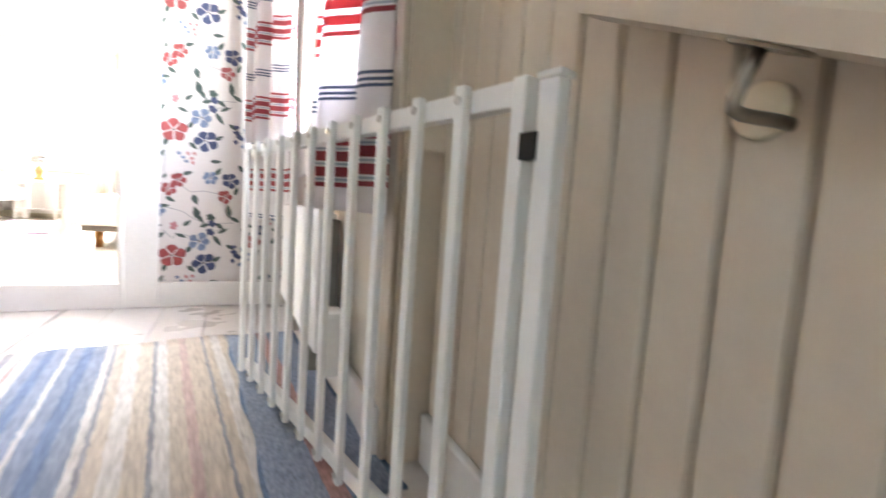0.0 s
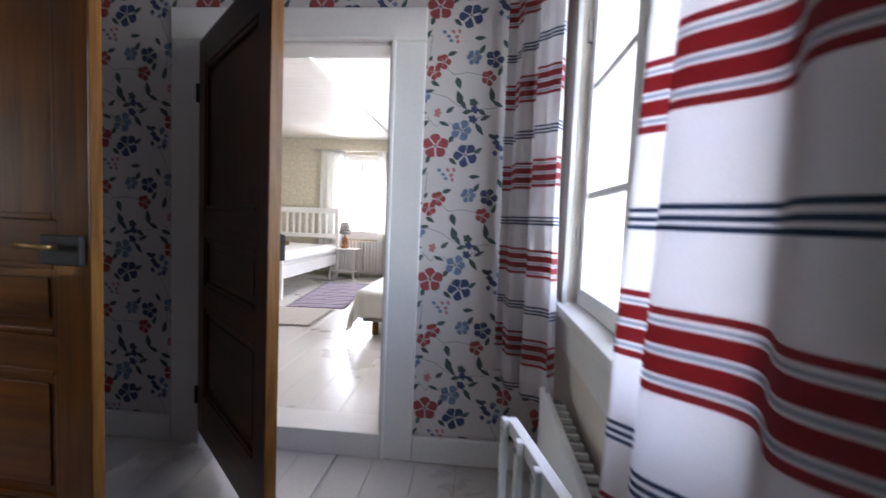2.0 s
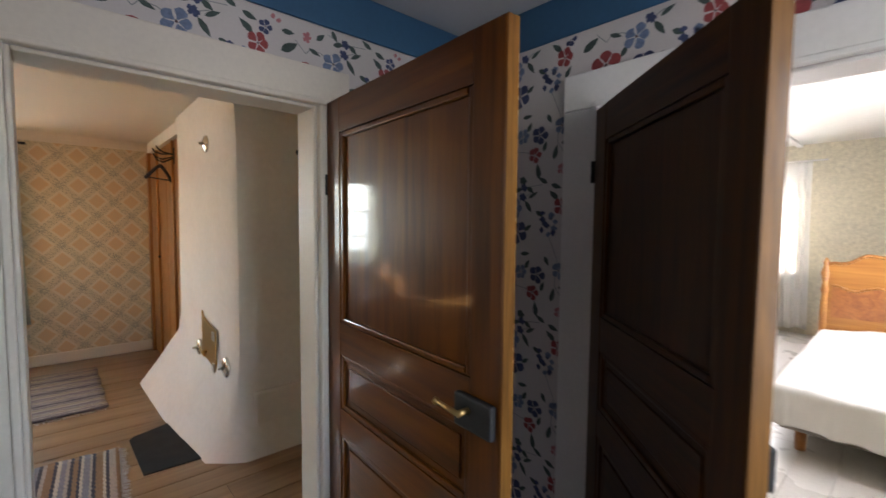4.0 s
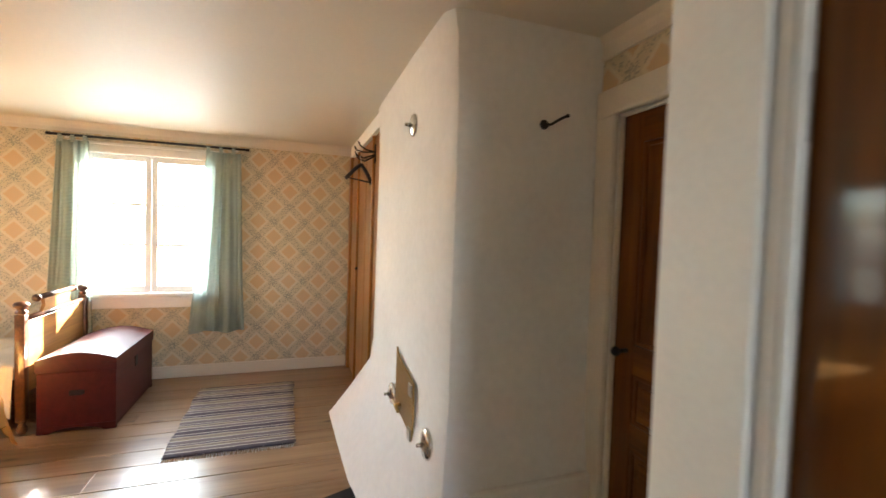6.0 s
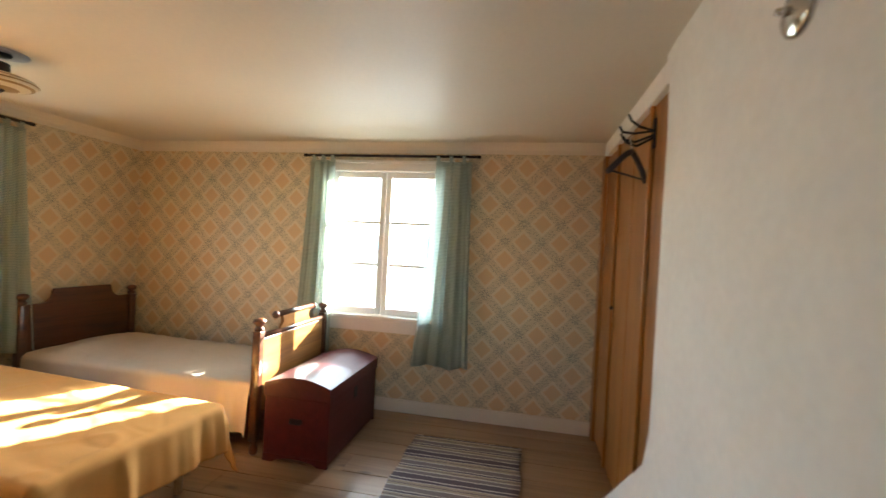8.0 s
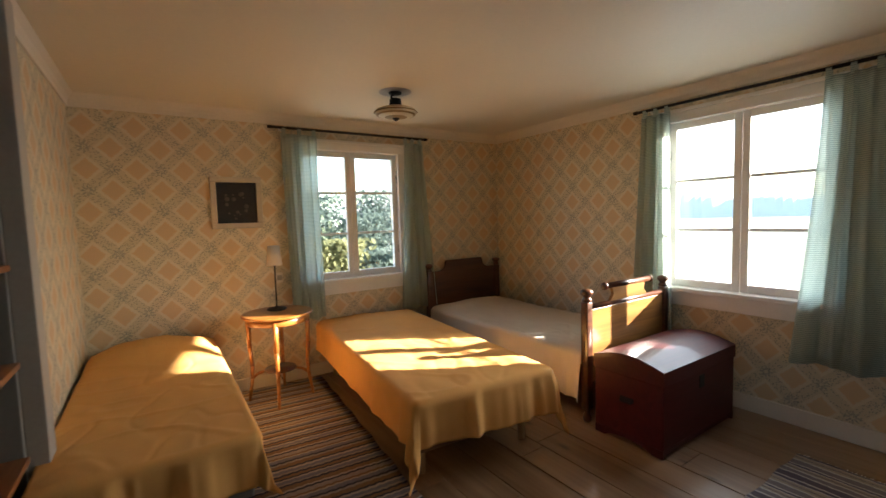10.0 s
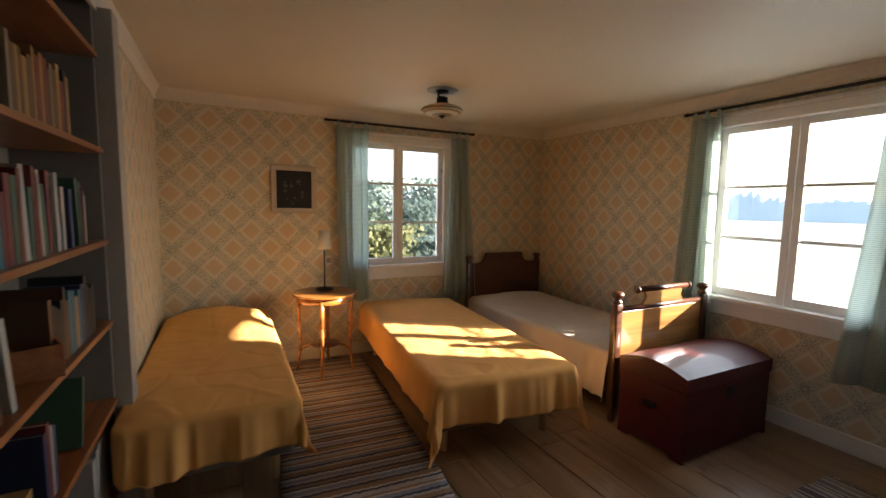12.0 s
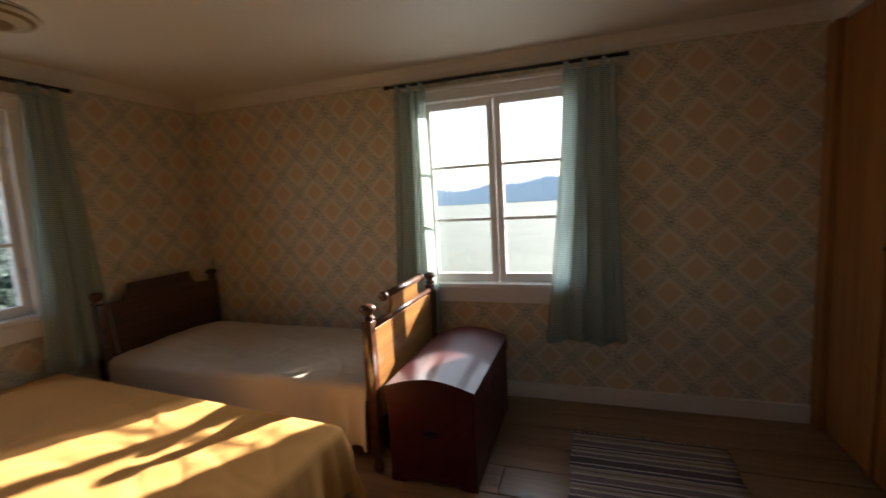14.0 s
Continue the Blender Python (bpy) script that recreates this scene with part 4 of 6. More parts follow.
def divan(label, at, w, l, seed, hem, spread, spread_label, drops, pillow, corner, base=None):
    """A low bed on wooden legs with a cloth over it."""
    b = thing("bed", label, "bed", "beds", at=at)
    part("bed_base", made(0.01, w - 0.01, 0.02, l - 0.01, 0.20, 0.33, bevel=0.012), base or GREY_BASE, b)
    part("mattress", made(0.005, w - 0.005, 0.01, l - 0.005, 0.335, 0.485, bevel=0.03), WHITE_CLOTH, b)
    for x in (0.09, w - 0.09):
        for y in (0.12, l - 0.16):
            bm_ = bmesh.new()
            tube(bm_, (x, y, 0.2), (x, y, 0.0), 0.028, 0.022, 14)
            part("leg", bm_, PALE_WOOD, b, "", True)
    bm_ = bmesh.new()
    bedspread(bm_, w, l, 0.50, hem, seed, drops, pillow=pillow, corner=corner)
    cloth_part("bedspread", bm_, spread, b, spread_label)
    return b


divan("single bed with a mustard bedspread against the wall", pose(-2.64, -1.42, 0.03), 0.745, 1.90, 4, 0.26, YELLOW_CLOTH, "mustard yellow cotton bedspread", (1, 0, 0, 1), 0.13, 0.15)
divan("single bed with a mustard bedspread between two beds", Matrix.Translation((-4.46, -1.42, 0)) @ pose(0, 0, 0, 0, 0, -4.5), 0.90, 2.08, 7, 0.24, YELLOW_CLOTH,
      "mustard yellow cotton bedspread", (1, 1, 0, 1), 0.05, 0.66, BROWN_BASE)

# the old bed with turned posts
old = thing("old_bed", "dark wooden bed with turned posts and cream spread", "bed")
X0, X1, YF, YH = -5.70, -4.725, 0.61, -1.44


def post(x, y, h, parent):
    bm_ = bmesh.new()
    box(bm_, x - 0.028, x + 0.028, y - 0.028, y + 0.028, 0.10, h - 0.09, bevel=0.004)
    lathe(bm_, [(0.024, h - 0.09), (0.034, h - 0.082), (0.034, h - 0.07), (0.022, h - 0.06), (0.026, h - 0.05), (0.042, h - 0.035), (0.044, h - 0.022), (0.036, h - 0.008), (0.012, h)], (x, y, 0), 20)
    lathe(bm_, [(0.014, 0.0), (0.03, 0.02), (0.03, 0.05), (0.018, 0.075), (0.026, 0.10)], (x, y, 0), 16)
    return part("post", bm_, BED_WOOD, parent, "", True)


for x in (X0 + 0.04, X1):
    post(x, YF, 0.93, old)
    post(x, YH + 0.03, 0.95, old)
cx = (X0 + 0.04 + X1) / 2
hw = (X1 - X0 - 0.04) / 2 - 0.028


def crest(z0, z1, k):
    """The scrolled outline of a bed end: a raised middle with scooped shoulders."""
    pts = [(cx - hw, z0), (cx + hw, z0), (cx + hw, z1 - 0.11)]
    for t in range(9):
        a = math.pi / 2 * t / 8
        pts.append((cx + hw - 0.10 - 0.09 * math.sin(a) * k, z1 - 0.11 + 0.09 * (1 - math.cos(a))))
    pts += [(cx + hw - 0.20, z1), (cx - hw + 0.20, z1)]
    for t in range(9):
        a = math.pi / 2 * (8 - t) / 8
        pts.append((cx - hw + 0.10 + 0.09 * math.sin(a) * k, z1 - 0.11 + 0.09 * (1 - math.cos(a))))
    pts.append((cx - hw, z1 - 0.11))
    return pts


bm = bmesh.new()
prism(bm, crest(0.30, 0.97, 1), 1, YH + 0.015, YH + 0.04)
part("headboard", bm, BED_WOOD, old, "dark scrolled headboard")
part("footboard", made(cx - hw, cx + hw, YF - 0.012, YF + 0.012, 0.28, 0.784, bevel=0.003), BED_VENEER, old, "polished burl footboard panel")
bm = bmesh.new()
tube(bm, (cx - hw, YF, 0.80), (cx + hw, YF, 0.80), 0.019, seg=16)
part("rail", bm, BED_WOOD, old, "", True)
bm = bmesh.new()
prism(bm, [(cx - hw * 0.52, 0.81), (cx + hw * 0.52, 0.81), (cx + hw * 0.42, 0.86), (cx + hw * 0.46, 0.92), (cx - hw * 0.46, 0.92), (cx - hw * 0.42, 0.86)], 1, YF - 0.011, YF + 0.011)
part("crest_panel", bm, BED_VENEER, old)
bm = bmesh.new()
tube(bm, (cx - hw * 0.60, YF, 0.925), (cx + hw * 0.60, YF, 0.925), 0.021, seg=16)
for s in (-1, 1):
    lathe(bm, [(0.02, 0), (0.028, 0.006 * s), (0.028, 0.018 * s), (0.012, 0.026 * s)], (cx + s * hw * 0.60, YF, 0.925), 16, 0)
part("crest_roll", bm, BED_WOOD, old, "turned crest roll", True)
for x in (X0 + 0.055, X1 - 0.03):
    part("side_rail", made(x - 0.012, x + 0.012, YH + 0.06, YF - 0.03, 0.24, 0.38, bevel=0.004), BED_WOOD, old)
part("mattress", made(X0 + 0.07, X1 - 0.05, YH + 0.05, YF - 0.04, 0.30, 0.47, bevel=0.03), WHITE_CLOTH, old)
bm = bmesh.new()
bedspread(bm, X1 - X0 - 0.09, YF - YH - 0.09, 0.485, 0.14, 12, (0, 1, 0, 0), pillow=0.07, flare=0.02)
bmesh.ops.translate(bm, vec=(X0 + 0.06, YH + 0.05, 0), verts=bm.verts)
cloth_part("bedspread", bm, CREAM_CLOTH, old, "cream cotton bedspread")

# ---- chest ----
chest = thing("chest", "red-brown wooden chest with a domed lid", "chest")
cx0, cx1, cy0, cy1 = -5.56, -4.685, 0.705, 1.165
bm = bmesh.new()
box(bm, cx0, cx1, cy0, cy1, 0.05, 0.43, bevel=0.005)
part("body", bm, CHEST_WOOD, chest)
bm = bmesh.new()
arc = [(cy0 - 0.006 + (cy1 - cy0 + 0.012) * i / 14, 0.435 + 0.083 + 0.05 * math.sin(math.pi * i / 14)) for i in range(15)]
prism(bm, [(cy0 - 0.006, 0.433), *arc, (cy1 + 0.006, 0.433)], 0, cx0 - 0.006, cx1 + 0.006)
lid = part("lid", bm, CHEST_WOOD, chest, "domed red-brown lid", True)
lid.data.set_sharp_from_angle(angle=radians(30))
for x in (cx0, cx1 - 0.02):
    bm = bmesh.new()
    n_ = 12
    base = [(cy0, 0.0), (cy0 + 0.07, 0.0)] + [(cy0 + 0.07 + (cy1 - cy0 - 0.14) * i / n_, 0.035 * math.sin(math.pi * i / n_) ** 0.6) for i in range(1, n_)] + [(cy1 - 0.07, 0.0), (cy1, 0.0), (cy1, 0.05), (cy0, 0.05)]
    prism(bm, base, 0, x, x + 0.02)
    part("foot", bm, CHEST_WOOD, chest)
for y in (cy0, cy1 - 0.02):
    part("plinth", made(cx0 + 0.02, cx1 - 0.02, y, y + 0.02, 0.02, 0.05), CHEST_WOOD, chest)
bm = bmesh.new()
box(bm, cx1, cx1 + 0.006, 0.89, 0.98, 0.27, 0.30, bevel=0.002)
bent_tube(bm, [(cx1 + 0.004, 0.895, 0.29), (cx1 + 0.018, 0.90, 0.272), (cx1 + 0.018, 0.97, 0.272), (cx1 + 0.004, 0.975, 0.29)], 0.005)
part("handle", bm, BLACK_IRON, chest, "black iron carrying handle")
part("lock_plate", made(-5.15, -5.09, cy1, cy1 + 0.004, 0.33, 0.41, bevel=0.001), BLACK_IRON, chest)
# ---- small round table and its lamp ----
TX, TY, TZ = -3.11, -1.13, 0.72
table = thing("side_table", "small orange-brown round table with splayed legs", "table", at=pose(TX, TY, 0))
bm = bmesh.new()
lathe(bm, [(0.255, TZ - 0.022), (0.27, TZ - 0.016), (0.272, TZ - 0.006), (0.266, TZ)], (0, 0, 0), 40)
part("tabletop", bm, TABLE_WOOD, table, "", True).data.set_sharp_from_angle(angle=radians(40))
bm = bmesh.new()
lathe(bm, [(0.235, TZ - 0.075), (0.24, TZ - 0.07), (0.24, TZ - 0.024), (0.235, TZ - 0.022)], (0, 0, 0), 40)
part("apron", bm, TABLE_WOOD, table, "", True)
for k in range(4):
    a = math.radians(72 + 90 * k)
    bm = bmesh.new()
    d = Vector((math.cos(a), math.sin(a), 0))
    pts = [d * r + Vector((0, 0, z)) for r, z in ((0.225, TZ - 0.03), (0.222, 0.45), (0.21, 0.30), (0.215, 0.20), (0.245, 0.0))]
    for (p, q), (r0, r1) in zip(zip(pts, pts[1:]), ((0.02, 0.018), (0.018, 0.016), (0.016, 0.015), (0.015, 0.011))):
        tube(bm, p, q, r0, r1, 8)
    leg = part("leg", bm, TABLE_WOOD, table, "", True)
    bm = bmesh.new()
    pts = [d * r + Vector((0, 0, z)) for r, z in ((0.21, 0.20), (0.17, 0.235), (0.11, 0.25))]
    bent_tube(bm, pts, 0.011)
    part("stretcher", bm, TABLE_WOOD, table, "", True)
bm = bmesh.new()
lathe(bm, [(0.115, 0.248), (0.125, 0.254), (0.12, 0.264)], (0, 0, 0), 28)
part("lower_shelf", bm, BED_WOOD, table, "dark round lower shelf", True)

lamp = thing("table_lamp", "slender dark table lamp with white shade", "lamp", at=pose(TX - 0.02, TY - 0.10, TZ))
bm = bmesh.new()
lathe(bm, [(0.075, 0.0), (0.078, 0.006), (0.07, 0.014), (0.02, 0.022), (0.009, 0.03)], (0, 0, 0), 28)
part("base", bm, BLACK_IRON, lamp, "", True)
bm = bmesh.new()
tube(bm, (0, 0, 0.02), (0, 0, 0.40), 0.006)
part("stem", bm, BLACK_IRON, lamp, "", True)
bm = bmesh.new()
rings_ = []
for r, z in ((0.062, 0.37), (0.045, 0.53)):
    rings_.append([bm.verts.new((r * math.cos(t * math.pi / 16), r * math.sin(t * math.pi / 16), z)) for t in range(32)])
for i in range(32):
    bm.faces.new((rings_[0][i], rings_[0][(i + 1) % 32], rings_[1][(i + 1) % 32], rings_[1][i]))
shade = part("shade", bm, SHADE_CLOTH, lamp, "white cloth shade", True)
shade.modifiers.new("thickness", "SOLIDIFY").thickness = 0.002
cable = bmesh.new()
bent_tube(cable, [(TX - 0.02, TY - 0.17, TZ + 0.004), (TX - 0.03, TY - 0.29, TZ - 0.05), (TX - 0.05, TY - 0.31, 0.5), (TX - 0.02, TY - 0.30, 0.22), (TX - 0.08, TY - 0.27, 0.03), (TX - 0.20, TY - 0.22, 0.018)], 0.004)
tagged(part("lamp_cable", cable, BLACK_IRON), "black lamp cable hanging behind the table", "cable")

# ---- picture ----
FRAME_PAINT = surface("grey_beige_frame", (0.50, 0.42, 0.32), 0.5, 0.15, 8, 60, 0.2)
pic = thing("picture", "small dark still life in a grey wooden frame", "picture")
px0, px1, pz0, pz1 = -3.113, -2.72, 1.398, 1.824
for q in ((px0, px1, pz1 - 0.045, pz1), (px0, px1, pz0, pz0 + 0.045), (px0, px0 + 0.045, pz0 + 0.045, pz1 - 0.045), (px1 - 0.045, px1, pz0 + 0.045, pz1 - 0.045)):
    part("frame", made(q[0], q[1], -1.494, -1.468, q[2], q[3], bevel=0.006), FRAME_PAINT, pic, "grey-beige frame")
canvas = surface("dark_still_life_paint", (0.016, 0.013, 0.011), 0.4, 0.6, 9, 40, 0.2)
part("canvas", made(px0 + 0.04, px1 - 0.04, -1.492, -1.482, pz0 + 0.04, pz1 - 0.04), canvas, pic, "nearly black painted canvas")
petal = surface("pale_paint_dabs", (0.09, 0.065, 0.05), 0.5, 0.4, 30, 80, 0.2)
rng = random.Random(5)
bm = bmesh.new()
for i in range(16):
    x, z, r = px0 + 0.12 + rng.random() * 0.16, pz0 + 0.08 + rng.random() * 0.22, 0.006 + rng.random() * 0.014
    lathe(bm, [(r, -1.4818), (r * 0.6, -1.4806)], (x, 0, z), 9, 1)
part("paint_dabs", bm, petal, pic, "pale painted flowers")["kind"] = "stuff"

# ---- ceiling lamp ----
LX, LY = -3.88, -0.43
cl = thing("ceiling_lamp", "old ceiling lamp with striped cream glass shade", "lamp", at=pose(LX, LY, ROOM_C))
bm = bmesh.new()
lathe(bm, [(0.05, -0.006), (0.046, -0.016), (0.02, -0.022)], (0, 0, 0), 24)
bent_tube(bm, [(0, 0, -0.015), (0.03, 0, -0.03), (0.035, 0, -0.045), (0, 0, -0.055)], 0.007)
part("ceiling_rose", bm, BLACK_IRON, cl, "", True)
# thin grey-blue disc: the lamp's soft shadow on the ceiling, put in as colour
bm = bmesh.new()
lathe(bm, [(0.12, -0.0005), (0.118, -0.003), (0.09, -0.004)], (0, 0, 0), 40)
part("ceiling_shadow_disc", bm, surface("grey_blue_shadow_paint", (0.40, 0.385, 0.38), 0.6, 0.25, 12, 60, 0.1), cl, "grey-blue disc painted as the lamp's shadow on the ceiling", True)
bm = bmesh.new()
lathe(bm, [(0.018, -0.045), (0.042, -0.054), (0.046, -0.10), (0.052, -0.114)], (0, 0, 0), 24)
part("lamp_holder", bm, BLACK_IRON, cl, "dark lamp holder", True)
bm = bmesh.new()
lathe(bm, [(0.05, -0.105), (0.105, -0.116), (0.148, -0.134), (0.163, -0.152), (0.142, -0.170), (0.09, -0.184), (0.03, -0.192)], (0, 0, 0), 40)
shade_stripe = see_through(striped("striped_glass_shade", [(0.62, (0.36, 0.25, 0.12))], 0.0185, 2, (0.80, 0.73, 0.58), rough=0.3), 0.4)
part("shade", bm, shade_stripe, cl, "cream glass shade with ochre rings", True)
bm = bmesh.new()
lathe(bm, [(0.03, -0.188), (0.022, -0.20), (0.006, -0.212)], (0, 0, 0), 16)
part("finial", bm, BLACK_IRON, cl, "", True)

# ---- rag rugs ----
def rug(label, material, w, l, at, seed, fringe=True, wave=0.004):
    """A woven rug, local x across, y along, with fringes at both ends."""
    t = thing("rag_rug", label, "rug", "rag rugs", at=at)
    rng_ = random.Random(seed)
    bm_ = bmesh.new()
    nx, ny = 12, max(16, int(l * 24))
    top = [[bm_.verts.new((w * (i / nx - 0.5) + (0.006 * math.sin(j * 0.7 + seed) if i in (0, nx) else 0), l * (j / ny - 0.5), 0.008 + wave * math.sin(j * 0.9 + i * 0.8 + seed) ** 2)) for i in range(nx + 1)] for j in range(ny + 1)]
    for a, b in zip(top, top[1:]):
        for i in range(nx):
            bm_.faces.new((a[i], a[i + 1], b[i + 1], b[i]))
    ob = part("weave", bm_, material, t, "", True)
    so = ob.modifiers.new("thickness", "SOLIDIFY")
    so.thickness, so.offset = 0.006, -1
    if fringe:
        for e in (-1, 1):
            bm_ = bmesh.new()
            for i in range(int(w / 0.014)):
                x = -w / 2 + 0.007 + i * 0.014
                y = e * l / 2
                tube(bm_, (x, y - e * 0.005, 0.006), (x + rng_.uniform(-0.008, 0.008), y + e * rng_.uniform(0.025, 0.045), 0.003), 0.0022, 0.0015, 5)
            part("fringe", bm_, WHITE_CLOTH, t)
    return t


DK, MD, LT, OFF, BRN = (0.055, 0.055, 0.075), (0.20, 0.20, 0.24), (0.42, 0.39, 0.36), (0.56, 0.52, 0.46), (0.24, 0.15, 0.09)
W_, D_, E_, G_ = (0.52, 0.48, 0.44), (0.105, 0.088, 0.105), (0.19, 0.16, 0.165), (0.33, 0.28, 0.22)
GREY_RUG = striped("grey_brown_rag_weave", [(0.03, D_), (0.19, W_), (0.22, E_), (0.33, W_), (0.36, G_), (0.40, D_), (0.42, G_), (0.47, W_), (0.49, D_), (0.54, W_), (0.57, E_), (0.71, W_), (0.74, G_), (0.81, D_),
                                            (0.83, G_), (0.90, W_), (0.92, D_)], 0.32, 1, W_, jitter=0.004, weave=220, threads=(0.35, 1, 1), mottle=(0.55, 1.35), zigzag=(0.12, 0.02))
OFF, LT = (0.46, 0.41, 0.35), (0.34, 0.30, 0.27)
RUNNER = striped("brown_grey_rag_weave", [(0.05, DK), (0.08, OFF), (0.11, MD), (0.18, LT), (0.21, DK), (0.25, BRN), (0.33, OFF), (0.36, DK), (0.40, LT), (0.48, BRN), (0.52, OFF), (0.55, MD), (0.62, DK), (0.66, LT),
                                          (0.70, BRN), (0.78, DK), (0.82, OFF), (0.86, MD), (0.92, LT), (0.96, DK)], 0.42, 1, BRN, jitter=0.006, zigzag=(0.25, 0.024), weave=220, threads=(0.35, 1, 1), mottle=(0.5, 1.4))
rug("grey and cream striped rag rug before the window wall", GREY_RUG, 0.80, 1.26, Matrix.Translation((-4.71, 1.99, 0)) @ pose(0, 0, 0, 0, 0, 90), 1)
rug("long brown and grey striped rag runner between the beds", RUNNER, 0.82, 3.80, Matrix.Translation((-2.98, 0.46, 0)) @ pose(0, 0, 0, 0, 0, -4.0), 2)

plate = bmesh.new()
outl = [(-2.79, 2.455), (-2.775, 2.76), (-3.40, 2.74), (-3.46, 2.70), (-3.46, 2.69), (-3.38, 2.47), (-3.34, 2.445)]
prism(plate, outl, 2, 0.0, 0.006)
tagged(part("hearth_plate", plate, BLACK_SHEET), "black sheet-metal hearth plate on the floor", "floor plate")

# ---- a socket on the wall behind the lamp ----
so_ = thing("wall_socket", "small beige plastic socket on the wallpaper", "socket", at=pose(-3.22, -1.496, 0.95))
part("plate", made(-0.03, 0.03, 0.0, 0.012, -0.045, 0.045, bevel=0.004), CREAM_PAINT, so_)
part("face", made(-0.022, 0.022, 0.012, 0.022, -0.022, 0.022, bevel=0.004), BOOKCASE_PAINT, so_)

# ---- floral print on the landing's wallpaper ----
PRINT = {"red": surface("print_red", (0.30, 0.055, 0.055), 0.7, 0.25, 30, 120, 0), "pink": surface("print_pink", (0.45, 0.17, 0.18), 0.7, 0.2, 30, 120, 0),
         "blue": surface("print_blue", (0.15, 0.20, 0.31), 0.7, 0.3, 30, 120, 0), "navy": surface("print_navy", (0.045, 0.06, 0.14), 0.7, 0.3, 30, 120, 0),
         "green": surface("print_green", (0.055, 0.085, 0.075), 0.7, 0.3, 30, 120, 0), "dot": surface("print_centre", (0.10, 0.06, 0.07), 0.7, 0.2, 30, 120, 0), "stem": surface("print_stem", (0.25, 0.27, 0.27), 0.7, 0.2, 30, 120, 0)}
REPEAT_U, REPEAT_V = 0.53, 0.594


def motif():
    """The repeat as (ink, outline in millimetres), u to the right and v up."""
    rng_ = random.Random(21)
    out = []

    def bloom(ink, u, v, r, n, cut=0.3, rot=0.0):
        r *= 0.90
        if r >= 23:
            for k in range(n):
                a = 2 * math.pi * k / n + rot + rng_.uniform(-0.12, 0.12)
                pts = []
                size = rng_.uniform(0.92, 1.12)
                for i in range(14):
                    t = 2 * math.pi * i / 14
                    x = r * size * (0.60 + 0.41 * math.cos(t) + 0.05 * math.cos(3 * t))
                    y = r * 2.75 / n * math.sin(t) * (0.72 + 0.36 * math.cos(t)) * (1 + rng_.uniform(-0.12, 0.12))
                    pts.append((u + x * math.cos(a) - y * math.sin(a), v + x * math.sin(a) + y * math.cos(a)))
                out.append((ink, pts))
            out.append(("dot", [(u + r * 0.12 * math.cos(t), v + r * 0.12 * math.sin(t)) for t in (0, 1, 2, 3, 4, 5.1)]))
            return
        pts = []
        for i in range(n * 6):
            a = 2 * math.pi * i / (n * 6)
            k = (1 - cut) + cut * abs(math.cos(n * a / 2 + rot)) ** 0.7 + rng_.uniform(-0.11, 0.09) + 0.10 * math.sin(a * 2 + u)
            pts.append((u + r * k * math.cos(a), v + r * k * math.sin(a)))
        out.append((ink, pts))

    def leaf(ink, u, v, length, width, deg):
        length, width = length * 0.88, width * 0.82
        a = math.radians(deg)
        c, s = math.cos(a), math.sin(a)
        pts = []
        for side in (1, -1):
            for i in range(7):
                t = i / 7 if side > 0 else 1 - i / 7
                x, y = (t - 0.5) * length, side * width * math.sin(math.pi * t ** 0.8) * (1 + rng_.uniform(-0.1, 0.1))
                pts.append((u + x * c - y * s, v + x * s + y * c))
        out.append((ink, pts))

    def stem(pts, w=1.6):
        for (a, b), (c, d) in zip(pts, pts[1:]):
            ln = math.hypot(c - a, d - b)
            nx, ny = -(d - b) / ln * w, (c - a) / ln * w
            out.append(("stem", [(a + nx, b + ny), (a - nx, b - ny), (c - nx, d - ny), (c + nx, d + ny)]))

    stem([(-40, 118), (0, 78), (20, 100), (60, 95), (110, 70), (160, 112), (205, 130)])
    stem([(-60, -360), (40, -385), (90, -420), (150, -440), (260, -430)])
    stem([(20, -250), (70, -290), (130, -280), (220, -295)])
    stem([(-70, -150), (-30, -120), (-40, -230)])
    stem([(300, -60), (340, -150), (330, -260), (380, -330)])
    bloom("red", 0, -4, 60, 5, 0.38, 0.4)
    bloom("pink", 5, 138, 22, 5, 0.45)
    leaf("green", -66, 138, 55, 12, 0)
    leaf("green", -62, 86, 84, 19, 32)
    leaf("green", 36, 92, 60, 10, -22)
    bloom("blue", 112, 66, 47, 5, 0.28)
    bloom("navy", 134, -40, 52, 5, 0.32, 0.8)
    leaf("green", 190, 72, 74, 13, -55)
    leaf("green", 215, 122, 62, 11, 28)
    bloom("navy", 166, 156, 20, 5, 0.3)
    for du, dv in ((-30, 10), (-12, -8), (8, 12), (24, -10), (34, 14), (0, -26), (28, -30)):
        bloom("pink" if du > 0 else "blue", 52 + du, -120 + dv, 10, 4, 0.2)
    leaf("green", -48, -118, 58, 10, 48)
    leaf("green", -66, -160, 60, 11, 82)
    leaf("green", -96, -138, 40, 8, -35)
    bloom("navy", -104, -108, 18, 4, 0.3)
    leaf("green", 178, -134, 58, 11, 4)
    bloom("red", 22, -238, 36, 5, 0.35)
    bloom("red", -18, -282, 36, 5, 0.35, 0.9)
    bloom("red", -74, -260, 26, 5, 0.35)
    leaf("green", -34, -222, 34, 9, 60)
    bloom("blue", 154, -216, 36, 6, 0.12)
    bloom("navy", 244, -222, 42, 5, 0.28)
    bloom("red", 220, -302, 36, 5, 0.3)
    leaf("green", 92, -326, 62, 17, -70)
    leaf("green", 98, -388, 74, 19, 108)
    leaf("green", 118, -420, 50, 12, -60)
